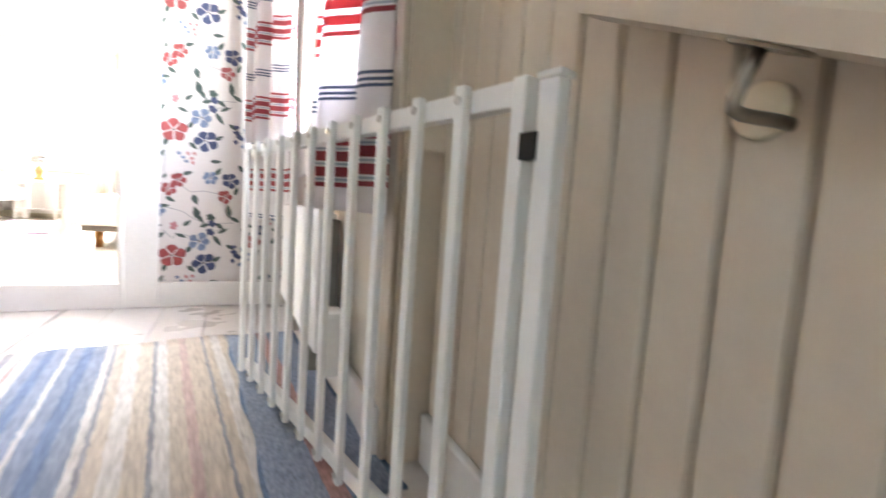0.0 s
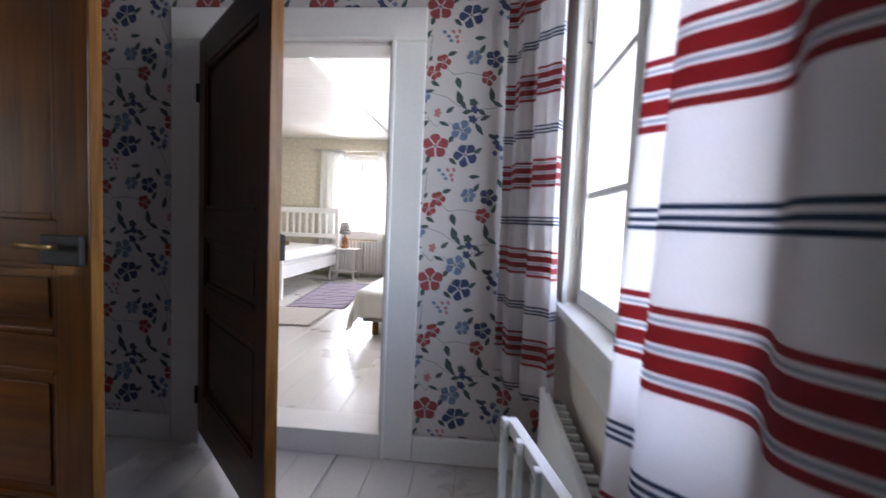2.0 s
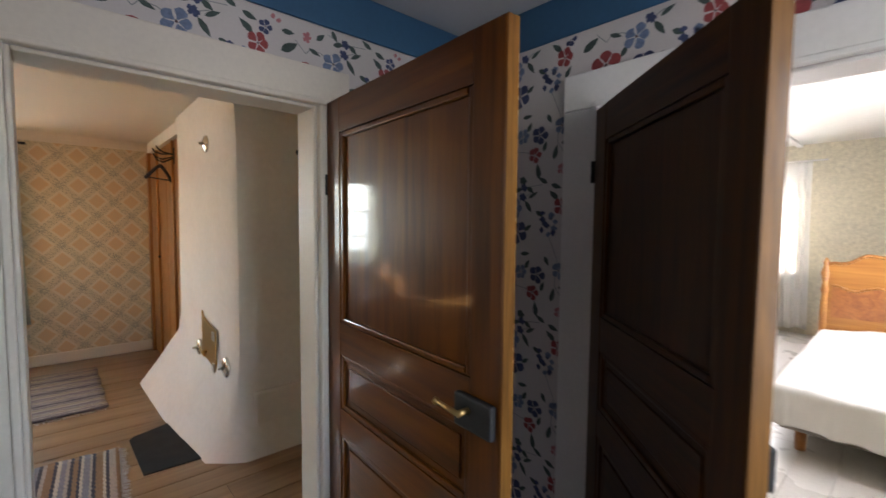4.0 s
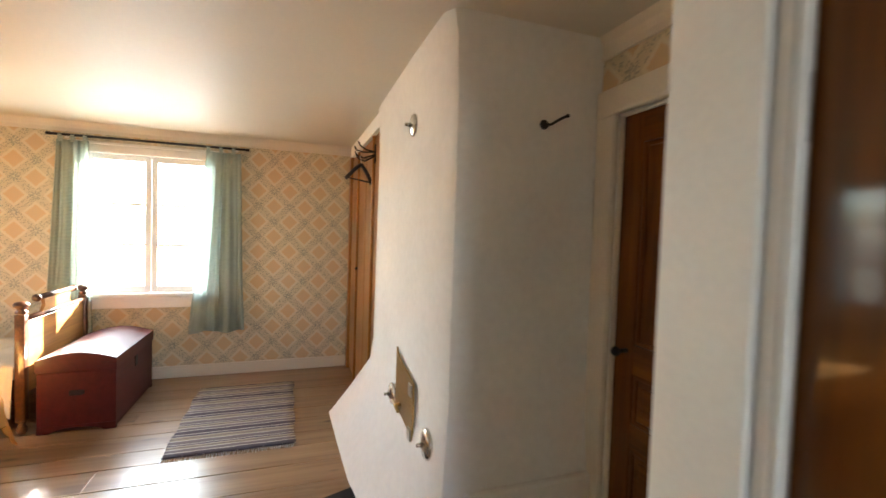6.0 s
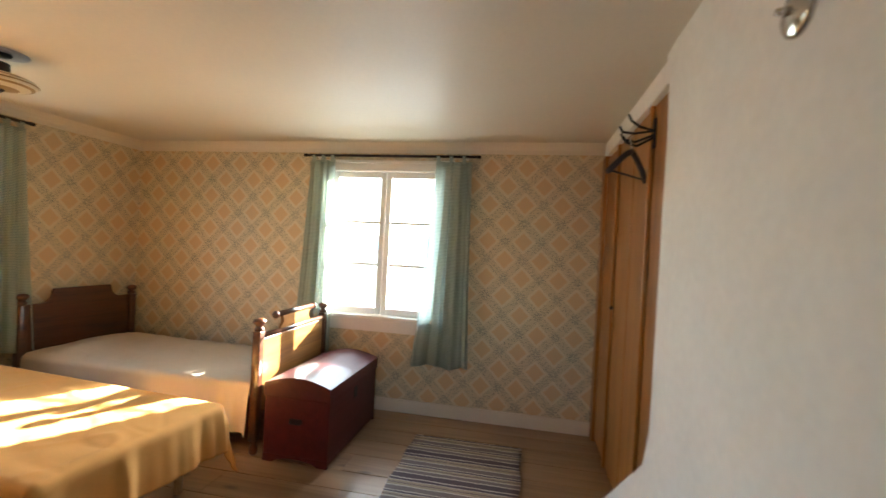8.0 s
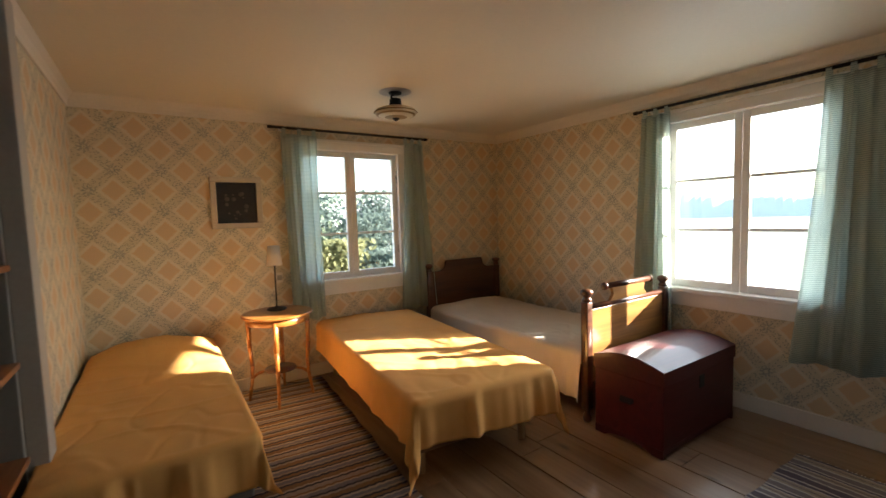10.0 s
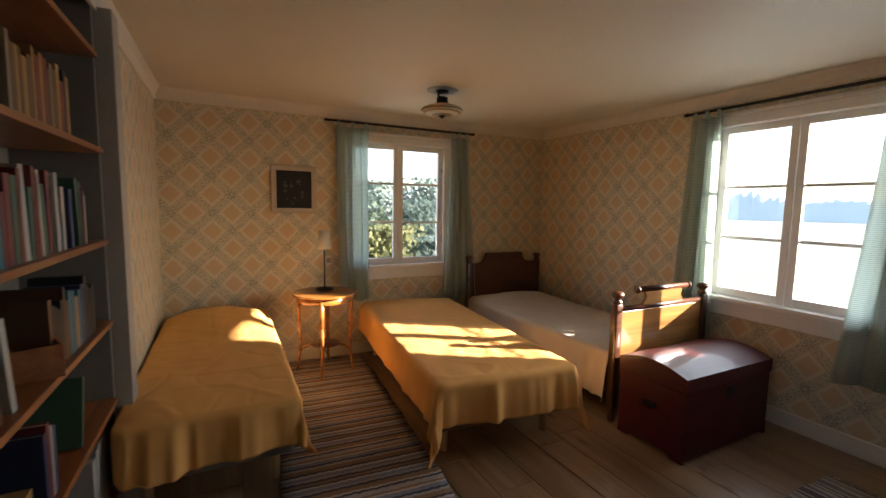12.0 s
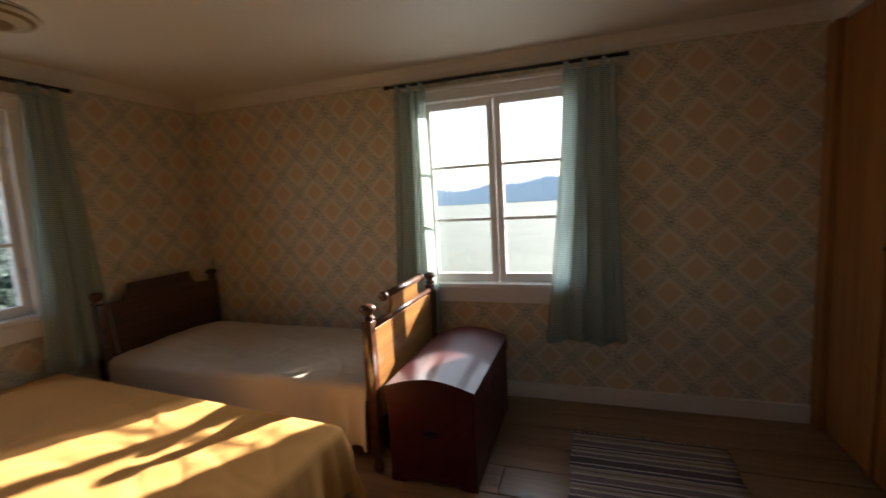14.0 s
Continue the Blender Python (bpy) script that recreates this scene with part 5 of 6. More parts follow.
    leaf("green", 238, -372, 78, 15, 100)
    leaf("green", 264, -412, 62, 12, 150)
    bloom("blue", -64, -384, 34, 5, 0.35)
    leaf("green", -34, -362, 50, 11, 10)
    bloom("green", 160, -408, 22, 5, 0.3)
    leaf("green", 136, -448, 56, 12, 14)
    bloom("navy", 160, -480, 22, 5, 0.3)
    for du, dv in ((0, 0), (-14, -12), (6, -22)):
        bloom("pink", -106 + du, -404 + dv, 10, 4, 0.2)
    for i in range(11):
        bloom("navy" if i % 3 else "blue", 296 + 34 * math.sin(i * 2.4), -2 + 9 * (i - 5), 13 + 3 * (i % 2), 4, 0.25)
    bloom("red", 356, 70, 40, 5, 0.34)
    leaf("green", 318, 118, 66, 14, 140)
    leaf("green", 372, 10, 60, 12, 60)
    bloom("blue", 350, -196, 38, 5, 0.3)
    leaf("green", 322, -300, 70, 14, 75)
    leaf("green", 372, -260, 56, 11, 20)
    bloom("pink", 356, -370, 26, 5, 0.4)
    leaf("green", 330, -440, 60, 13, -20)
    for lu, lv, la in ((70, 30, 60), (80, -70, -40), (-30, -60, 70), (190, -20, 35), (250, 40, -30), (190, -180, 60), (60, -200, 20), (270, -270, 70), (-10, -330, -30), (60, -440, 40), (200, -450, -35), (290, -160, -60), (400, -110, 30)):
        leaf("green", lu, lv, 52, 12, la)
    bloom("navy", 382, -462, 26, 5, 0.3)
    return out


MOTIF = motif()


def print_flowers(parent, fixed, plane, out, u0, u1, z0, z1, holes, phase_u, phase_z, flip=1):
    """Prints the repeat on a wall. out: the wall's normal direction along the fixed axis."""
    inks = {k: bmesh.new() for k in PRINT}
    d = plane + out * 0.0009
    for i in range(int((u0 - phase_u) / REPEAT_U) - 2, int((u1 - phase_u) / REPEAT_U) + 3):
        for j in range(int((z0 - phase_z) / REPEAT_V) - 2, int((z1 - phase_z) / REPEAT_V) + 3):
            for ink, pts in MOTIF:
                q = [(phase_u + i * REPEAT_U + flip * u / 1000, phase_z + j * REPEAT_V + v / 1000) for u, v in pts]
                if min(a for a, b in q) < u0 or max(a for a, b in q) > u1 or min(b for a, b in q) < z0 or max(b for a, b in q) > z1:
                    continue
                cu, cv = sum(a for a, b in q) / len(q), sum(b for a, b in q) / len(q)
                if any(h[0] < cu < h[1] and h[2] < cv < h[3] for h in holes):
                    continue
                lift = -0.0005 if ink == "dot" else 0.0004 if ink == "stem" else 0.0 if ink == "green" else -0.0002
                vs = [inks[ink].verts.new((d - out * lift, a, b) if fixed == 0 else (a, d - out * lift, b)) for a, b in q]
                c = inks[ink].verts.new((d - out * lift, cu, cv) if fixed == 0 else (cu, d - out * lift, cv))
                for k in range(len(vs)):
                    inks[ink].faces.new((c, vs[k], vs[(k + 1) % len(vs)]))
    for ink, bm_ in inks.items():
        ob = part("printed_" + ink, bm_, PRINT[ink], parent)
        ob["kind"] = "stuff"


wn_ = bpy.data.objects["wall_north"]
print_flowers(wn_, 1, 3.656, -1, -1.365, 0.995, LAND_F, 2.25, [(WDOOR[0] - 0.13, WDOOR[1] + 0.13, 0, WDOOR[3] + 0.12)], 0.45, 1.509)
print_flowers(bpy.data.objects["wall_partition"], 0, -1.366, 1, 1.63, 3.65, LAND_F, 2.25, [(DOORWAY[0] - 0.11, DOORWAY[1] + 0.11, 0, DOORWAY[3] + 0.12)], 2.30, 1.46)

# ---- boards on the stair wall ----
wle = bpy.data.objects["wall_stair_east"]
PITCH = 0.0665
bm = bmesh.new()
outl = [(1.10, 0.0), (1.0925, 0.0), (1.090, 0.003), (1.090, 0.0560), (1.093, 0.0575), (1.0985, 0.0580), (1.0985, 0.0625), (1.0925, 0.0630), (1.0905, 0.0645), (1.0925, 0.0655), (1.10, 0.0655)]
prism(bm, outl, 2, -0.75, 1.25)
first = part("bead_board", bm, BEAD_PAINT, wle)
first.location.y = 2.0855 - PITCH
for i in range(1, 32):
    ob = new("bead_board", first.data)
    ob.parent = wle
    ob.location.y = 2.0855 - PITCH * (i + 1)
bm = bmesh.new()
prism(bm, outl, 2, 1.41, 2.42)
upper = part("bead_board", bm, BEAD_PAINT, wle)
upper.location.y = 2.0855 - PITCH
for i in range(1, 32):
    ob = new("bead_board", upper.data)
    ob.parent = wle
    ob.location.y = 2.0855 - PITCH * (i + 1)
strip("board_frame", BEAD_PAINT, (1.075, 1.099, -0.1, 2.058, 1.25, 1.41), (0.985, 1.0, 2.058, 2.11, LAND_F, 2.25), (1.0, 1.098, 2.056, 2.064, -0.7, 2.41), label="grey-beige painted frame boards on the stair wall", category="moulding")

# ---- handrail and its bracket ----
hr = thing("handrail", "moulded cream painted handrail on a steel bracket", "handrail")
bm = bmesh.new()
sec = [(1.022, -0.035), (1.015, -0.012), (1.019, 0.010), (1.031, 0.026), (1.053, 0.026), (1.064, 0.010), (1.067, -0.012), (1.059, -0.035)]
slope = -0.465
ends = []
for y in (1.62, 0.0):
    z = 0.872 + (1.62 - y) * slope
    ends.append([bm.verts.new((x, y, z + h)) for x, h in sec])
for i in range(len(sec)):
    j = (i + 1) % len(sec)
    bm.faces.new((ends[0][i], ends[0][j], ends[1][j], ends[1][i]))
bm.faces.new(ends[0][::-1])
bm.faces.new(ends[1])
part("rail", bm, BEAD_PAINT, hr)
bm = bmesh.new()
lathe(bm, [(0.0235, 0.0), (0.0235, -0.007), (0.021, -0.010)], (1.089, 1.455, 0.714), 32, 0)
part("wall_plate", bm, PLATE_PAINT, hr, "round cream wall plate", True)
bm = bmesh.new()
elbow = [(1.082, 1.432, 0.699), (1.070, 1.436, 0.7005), (1.058, 1.443, 0.702), (1.047, 1.449, 0.7035), (1.040, 1.4515, 0.7065), (1.038, 1.451, 0.713), (1.039, 1.446, 0.732), (1.041, 1.438, 0.752)]
sweep(bm, elbow, 0.0055, 14)
part("bracket_arm", bm, DULL_STEEL, hr, "brushed steel arm", True)
bm = bmesh.new()
prism(bm, [(1.041 + 0.012 * math.cos(t * math.pi / 10), 1.434 + 0.03 * math.sin(t * math.pi / 10)) for t in range(20)], 2, 0.0, 0.003)
for v in bm.verts:
    v.co.z += 0.872 - 0.035 + (1.62 - v.co.y) * slope - 0.0035
part("saddle_plate", bm, DULL_STEEL, hr, "oval steel saddle plate")

# ---- stair gate ----
gate = thing("stair_gate", "white wooden stair gate folded back along the wall", "gate")
P0, P1 = Vector((0.982, 1.665, 0)), Vector((0.750, 2.645, 0))
run = (P1 - P0).normalized()
ang_g = math.degrees(math.atan2(run.y, run.x))
GL = (P1 - P0).length
gm = Matrix.Translation((P0.x, P0.y, LAND_F + 0.03)) @ pose(0, 0, 0, 0, 0, ang_g)
GT = 0.665


def gpart(nm, b, parent=gate, bev=0.003, mat_=GATE_PAINT):
    bm_ = bmesh.new()
    box(bm_, *b, bevel=bev)
    bmesh.ops.transform(bm_, matrix=gm, verts=bm_.verts)
    return part(nm, bm_, mat_, parent)


gpart("top_rail", (-0.005, GL, -0.011, 0.011, GT - 0.03, GT))
gpart("bottom_rail", (-0.005, GL, -0.011, 0.011, 0.0, 0.03))
n_bars = 11
for i in range(n_bars):
    x = 0.068 + (GL - 0.081) * i / (n_bars - 1)
    bar = gpart("bar", (x - 0.009, x + 0.009, 0.012, 0.026, -0.004, GT + 0.004))
    for zz in (GT - 0.015, 0.015):
        bm = bmesh.new()
        lathe(bm, [(0.006, 0.0265), (0.006, 0.029), (0.003, 0.03)], (x, 0, zz), 10, 1)
        bmesh.ops.transform(bm, matrix=gm, verts=bm.verts)
        part("bolt", bm, STEEL, bar)
gpart("stile", (-0.0265, -0.0055, -0.012, 0.012, 0.0, GT + 0.003))
gpart("hinge_post", (-0.068, -0.042, -0.012, 0.010, -0.03, GT - 0.006))
gpart("post_cap", (-0.072, -0.039, -0.015, 0.013, GT - 0.006, GT + 0.002))
for zz in (0.10, 0.575):
    gpart("hinge", (-0.046, -0.022, 0.0, 0.0125, zz, zz + 0.03), bev=0.001, mat_=BLACK_IRON)

# ---- panel heater ----
heat = thing("panel_heater", "white electric panel heater under the landing window", "heater")
part("panel", made(0.905, 0.932, 2.42, 3.28, 0.20, 0.60, bevel=0.008), GATE_PAINT, heat)
part("back_box", made(0.934, 0.975, 2.46, 3.24, 0.22, 0.57, bevel=0.004), GREY_PAINT, heat)
for i in range(14):
    part("vent_fin", made(0.936, 0.972, 2.50 + i * 0.05, 2.512 + i * 0.05, 0.571, 0.585), GATE_PAINT, heat)
part("end_cap", made(0.91, 0.968, 2.31, 2.40, 0.17, 0.34, bevel=0.012), GATE_PAINT, heat, "white thermostat box")
for y in (2.6, 3.1):
    part("foot", made(0.925, 0.97, y, y + 0.03, LAND_F, 0.22), GREY_PAINT, heat)

# ---- landing curtains ----
SC = "white linen curtain with red and blue woven stripes"


def pleated_curtain(name, label, material, folds, z0, z1, spread, push):
    """Cloth in deep folds. folds: the plan of its pleats at mid height; spread and push: how the hem widens and swings out."""
    t_ = thing(name, label, "curtain", name + "s")
    pts = [Vector(p) for p in folds]
    pts = [pts[0] * 2 - pts[1], *pts, pts[-1] * 2 - pts[-2]]
    plan = []
    for a, b, c, d in zip(pts, pts[1:], pts[2:], pts[3:]):
        for k in range(10):
            s = k / 10
            plan.append(0.5 * (2 * b + (c - a) * s + (2 * a - 5 * b + 4 * c - d) * s ** 2 + (3 * b - a - 3 * c + d) * s ** 3))
    plan.append(pts[-2])
    y0, x_mid = plan[0].y, sum(p.x for p in plan) / len(plan)
    bm_, rows, nz = bmesh.new(), [], 40
    for j in range(nz + 1):
        v = j / nz
        z, k = z1 + (z0 - z1) * v, v - 0.5
        rows.append([bm_.verts.new((x_mid + (p.x - x_mid) * (0.8 + 0.4 * v) - push * k * (p.y - y0) + 0.006 * noise.noise((p.y * 9, z * 3, 4)),
                                    y0 + (p.y - y0) * (1 + spread * k) + 0.006 * noise.noise((p.y * 7, z * 2.5, 9)),
                                    z + 0.006 * noise.noise((p.y * 12, 2, 2)) * v)) for p in plan])
    for a, b in zip(rows, rows[1:]):
        for i in range(len(plan) - 1):
            bm_.faces.new((a[i], a[i + 1], b[i + 1], b[i]))
    part("cloth", bm_, material, t_, "", True).modifiers.new("thickness", "SOLIDIFY").thickness = 0.0015
    return t_


pleated_curtain("striped_curtain", SC, STRIPE_CLOTH, ((0.958, 2.05), (0.918, 2.105), (0.945, 2.185), (0.882, 2.265), (0.938, 2.33), (0.892, 2.40)), 0.60, 2.24, 0.22, 0.10)
curtain("striped_curtain", SC, STRIPE_CLOTH, 0, 0.925, (3.27, 3.62), (3.22, 3.63), 0.53, 2.24, 2.6, 0.026, 17).matrix_world = Matrix.Translation((0.925, 3.25, 0)) @ pose(0, 0, 0, 0, 0, 27) @ Matrix.Translation((-0.925, -3.25, 0))
t = thing("curtain_pole", "white curtain pole over the landing window", "curtain rod")
bm = bmesh.new()
tube(bm, (0.935, 1.95, 2.245), (0.935, 3.62, 2.245), 0.011)
part("pole", bm, WHITE_PAINT, t, "", True)
for y in (2.12, 3.60):
    bm = bmesh.new()
    tube(bm, (0.925, y, 2.245), (0.985, y, 2.245), 0.008)
    part("bracket", bm, WHITE_PAINT, t)

# ---- landing rugs ----
BL, PK, WH, CR, RD, GY = (0.25, 0.30, 0.39), (0.52, 0.40, 0.38), (0.62, 0.60, 0.58), (0.56, 0.50, 0.43), (0.44, 0.27, 0.25), (0.30, 0.31, 0.34)
DB = (0.17, 0.23, 0.36)
LAND_RUG = striped("pale_striped_rag_weave", [(0.05, GY), (0.065, CR), (0.10, WH), (0.14, CR), (0.17, GY), (0.18, CR), (0.25, PK), (0.28, CR), (0.33, WH), (0.37, GY), (0.385, CR), (0.44, WH), (0.49, CR), (0.53, GY), (0.545, WH),
                                              (0.57, BL), (0.62, DB), (0.66, BL), (0.70, WH), (0.715, BL), (0.76, DB), (0.79, BL), (0.83, WH), (0.86, RD), (0.875, WH), (0.90, GY), (0.93, WH), (0.97, BL)], 0.70, 1, CR, shift=0.4286, jitter=0.012, weave=130, threads=(0.12, 1, 1), mottle=(0.45, 1.45))
rug("pale striped rag rug on the landing floor", LAND_RUG, 1.08, 2.0, Matrix.Translation((-0.203, 2.43, LAND_F)) @ pose(0, 0, 0, 0, 0, 96.5), 6, False)
BLUE_RUG = striped("blue_rag_weave", [(0.06, BL), (0.40, (0.12, 0.18, 0.28)), (0.55, BL), (0.92, RD)], 0.26, 0, RD, jitter=0.004, weave=170, threads=(1, 0.3, 1), mottle=(0.35, 1.5))
rug("blue rag rug with red edges by the stair gate", BLUE_RUG, 0.24, 1.1, Matrix.Translation((0.85, 2.50, LAND_F)) @ pose(0, 0, 0, 0, 0, 4), 9, False)

# ---- shelf niche and its books ----
sh = thing("bookcase", "built-in bookcase with red-brown shelves and painted frame", "bookcase")
part("frame_board", made(-1.94, -1.872, 0.15, 0.27, 0, ROOM_C - 0.072, bevel=0.004), BOOKCASE_PAINT, sh)
part("frame_board", made(-1.905, -1.872, 1.50, 1.625, 0, ROOM_C - 0.072, bevel=0.004), BOOKCASE_PAINT, sh)
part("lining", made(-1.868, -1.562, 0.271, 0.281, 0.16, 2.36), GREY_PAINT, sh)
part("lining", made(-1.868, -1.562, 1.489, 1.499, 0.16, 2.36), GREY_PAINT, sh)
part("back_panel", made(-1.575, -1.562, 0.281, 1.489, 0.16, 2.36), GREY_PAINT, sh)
SHELVES = (2.11, 1.71, 1.315, 0.95, 0.585, 0.185)
for z in SHELVES:
    part("shelf", made(-1.885, -1.576, 0.282, 1.488, z - 0.024, z, bevel=0.003), SHELF_WOOD, sh)

BOOK_INK = [surface("book_cover_%s" % nm, c, 0.5, 0.15, 20, 90, 0.1) for nm, c in (
    ("oxblood", (0.16, 0.025, 0.025)), ("navy", (0.025, 0.04, 0.11)), ("cream", (0.26, 0.21, 0.15)), ("teal", (0.02, 0.14, 0.20)), ("black", (0.02, 0.02, 0.022)),
    ("green", (0.04, 0.10, 0.06)), ("ochre", (0.36, 0.20, 0.06)), ("white", (0.44, 0.42, 0.38)), ("brown", (0.12, 0.06, 0.03)))]
BOOK_WORD = ("dark red", "navy blue", "cream", "teal", "black", "green", "ochre", "white", "brown")
PAGES = surface("book_pages", (0.60, 0.54, 0.42), 0.9, 0.1, 40, 200, 0.2, stretch=(1, 1, 1))


def book(y, z, th, h, d, ink, lean=0.0, flat=False, front=-1.86):
    m = Matrix.Translation((front, y, z)) @ (pose(0, 0, 0, 90, 0, 0) if flat else pose(0, 0, 0, lean, 0, 0))
    b = thing("book", "%s book %s on a shelf" % (BOOK_WORD[ink], "lying flat" if flat else "standing upright"), "book", "books", at=m)
    bm_ = bmesh.new()
    box(bm_, 0, d, 0, 0.003, 0, h)
    box(bm_, 0, d, th - 0.003, th, 0, h)
    box(bm_, 0, 0.003, 0.003, th - 0.003, 0, h)
    part("cover", bm_, BOOK_INK[ink], b)
    part("pages", made(0.004, d - 0.004, 0.0032, th - 0.0032, 0.003, h - 0.004), PAGES, b)


rng = random.Random(33)
y = 0.62
while y < 1.12:                                            # second shelf from the top
    th = rng.uniform(0.014, 0.034)
    book(y, 1.71, th, rng.uniform(0.17, 0.23), 0.14, rng.choice((2, 8, 6, 8, 4, 0)))
    y += th + 0.003
z = 1.71
for k in range(4):
    th = rng.uniform(0.02, 0.035)
    book(1.44 - 0.02 * k, z + 0.001, th, 0.24 - 0.01 * k, 0.19, (7, 2, 4, 7)[k], flat=True)
    z += 0.001
    z += th
y = 0.50
while y < 1.40:                                            # third shelf
    th = rng.uniform(0.014, 0.04)
    if 0.60 < y < 0.72:
        y += 0.05
    book(y, 1.315, th, rng.uniform(0.18, 0.27), 0.16, rng.choice((1, 3, 0, 4, 5, 0, 7)), lean=rng.choice((0, 0, 0, -4)))
    y += th + 0.004
y = 0.46
while y < 0.95:                                            # fourth shelf
    th = rng.uniform(0.016, 0.04)
    book(y, 0.95, th, rng.uniform(0.18, 0.26), 0.16, rng.choice((4, 3, 1, 6, 8, 4)))
    y += th + 0.004
book(1.22, 0.95, 0.03, 0.25, 0.17, 7, lean=-8)
book(1.30, 0.95, 0.028, 0.23, 0.16, 8, lean=-6)
toy = thing("wooden_box", "small open wooden box holding oddments", "box", at=Matrix.Translation((-1.82, 0.82, 0.952)) @ pose(0, 0, 0, 0, 0, 24))
part("bottom", made(0, 0.12, 0, 0.20, 0, 0.008), SHELF_WOOD, toy)
for q in ((0, 0.12, 0, 0.008), (0, 0.12, 0.192, 0.20), (0, 0.008, 0.008, 0.192), (0.112, 0.12, 0.008, 0.192)):
    part("side", made(*q, 0.009, 0.10, bevel=0.001), SHELF_WOOD, toy)
y = 0.98
for ink, th, h in ((1, 0.02, 0.21), (7, 0.018, 0.22), (0, 0.026, 0.24), (1, 0.02, 0.22)):
    book(y, 0.585, th, h, 0.16, ink)
    y += th + 0.004
book(0.72, 0.585, 0.02, 0.25, 0.18, 5, lean=14)
z = 0.586
for k in range(6):
    th = rng.uniform(0.012, 0.03)
    book(1.46 - 0.015 * k, z, th, 0.27 - 0.012 * k, 0.20, (8, 2, 7, 7, 2, 6)[k], flat=True)
    z += th + 0.001
y = 0.42
for th, h in ((0.05, 0.31), (0.05, 0.31), (0.045, 0.30), (0.05, 0.28)):
    book(y, 0.186, th, h, 0.22, 7)
    y += th + 0.006

# ---- the white bedroom ----
def slat_bed(label, at, w, l):
    b = thing("white_bed", label, "bed", at=at)
    wp = WHITE_PAINT
    for x in (0, w - 0.06):
        part("post", made(x, x + 0.06, l - 0.05, l, 0, 1.16, bevel=0.006), wp, b)
        part("post", made(x, x + 0.06, 0, 0.05, 0, 0.64, bevel=0.006), wp, b)
        part("side_rail", made(x + 0.01, x + 0.04, 0.05, l - 0.05, 0.24, 0.40, bevel=0.004), wp, b)
    part("head_rail", made(0.06, w - 0.06, l - 0.045, l - 0.008, 1.06, 1.15, bevel=0.006), wp, b)
    part("head_rail", made(0.06, w - 0.06, l - 0.045, l - 0.008, 0.66, 0.73, bevel=0.006), wp, b)
    for i in range(9):
        x = 0.11 + i * (w - 0.22) / 8
        part("slat", made(x - 0.018, x + 0.018, l - 0.036, l - 0.016, 0.73, 1.06), wp, b)
    part("foot_board", made(0.06, w - 0.06, 0.008, 0.04, 0.22, 0.60, bevel=0.006), wp, b)
    part("mattress", made(0.05, w - 0.05, 0.06, l - 0.06, 0.34, 0.52, bevel=0.03), WHITE_CLOTH, b)
    bm_ = bmesh.new()
    bedspread(bm_, w - 0.09, l - 0.14, 0.56, 0.44, 40, (1, 1, 0, 0), nx=30, ny=50, pillow=0.0)
    bmesh.ops.translate(bm_, vec=(0.045, 0.07, 0), verts=bm_.verts)
    cloth_part("duvet", bm_, WHITE_CLOTH, b, "puffed white duvet")
    return b


slat_bed("white painted wooden bed with slatted headboard", pose(-2.74, 6.62, WHITE_F), 1.10, 2.05)
b2 = thing("bed_with_pine_headboard", "bed with cream cover and carved pine headboard", "bed", at=pose(-0.33, 5.31, WHITE_F))
part("bed_base", made(0.02, 0.93, 0.03, 2.02, 0.125, 0.225, bevel=0.012), GREY_BASE, b2, "grey cloth-covered bed base")
part("mattress", made(0.02, 0.93, 0.02, 2.03, 0.227, 0.375, bevel=0.03), WHITE_CLOTH, b2)
for x in (0.12, 0.83):
    for y in (0.10, 1.92):
        bm = bmesh.new()
        tube(bm, (x, y, 0.125), (x, y, 0), 0.03, 0.028, 12)
        part("leg", bm, PINE, b2, "", True)
bm = bmesh.new()
bedspread(bm, 0.95, 2.03, 0.395, 0.17, 51, (1, 1, 0, 1), pillow=0.08, corner=0.5)
bmesh.ops.transform(bm, matrix=Matrix.Identity(4), verts=bm.verts)
for v in bm.verts:
    v.co.y = 2.03 - v.co.y
cloth_part("bed_cover", bm, WHITE_CLOTH, b2, "cream woven cover")
bm = bmesh.new()
top_pts = [(0.0 + 0.96 * i / 24, 1.0 + 0.12 * math.sin(math.pi * i / 24) + 0.018 * math.cos(2 * math.pi * i / 6)) for i in range(25)]
prism(bm, [(0.0, 0.30), *top_pts, (0.96, 0.30)], 1, 2.05, 2.08)
part("headboard", bm, PINE, b2, "carved pine headboard")
bm = bmesh.new()
low = [(0.03 + 0.90 * i / 24, 0.78 + 0.022 * math.cos(2 * math.pi * i / 8)) for i in range(25)]
prism(bm, [(0.03, 0.52), *low, (0.93, 0.52)], 1, 2.044, 2.05)
part("lower_panel", bm, SHELF_WOOD, b2, "dark brown lower panel")
bm = bmesh.new()
bent_tube(bm, [(x, 2.046, z + 0.008) for x, z in low], 0.012)
part("carved_moulding", bm, PINE, b2, "wavy carved moulding", True)
bm = bmesh.new()
bent_tube(bm, [(x, 2.05, z - 0.02) for x, z in top_pts], 0.011)
part("crest_moulding", bm, PINE, b2, "", True)
for x in (-0.04, 0.95):
    bm = bmesh.new()
    lathe(bm, [(0.028, 0), (0.03, 0.6), (0.024, 0.72), (0.034, 0.76), (0.022, 0.82), (0.036, 0.92), (0.02, 0.98), (0.028, 1.02), (0.006, 1.06)], (x + 0.02, 2.065, 0), 16)
    part("post", bm, PINE, b2, "turned pine post", True)

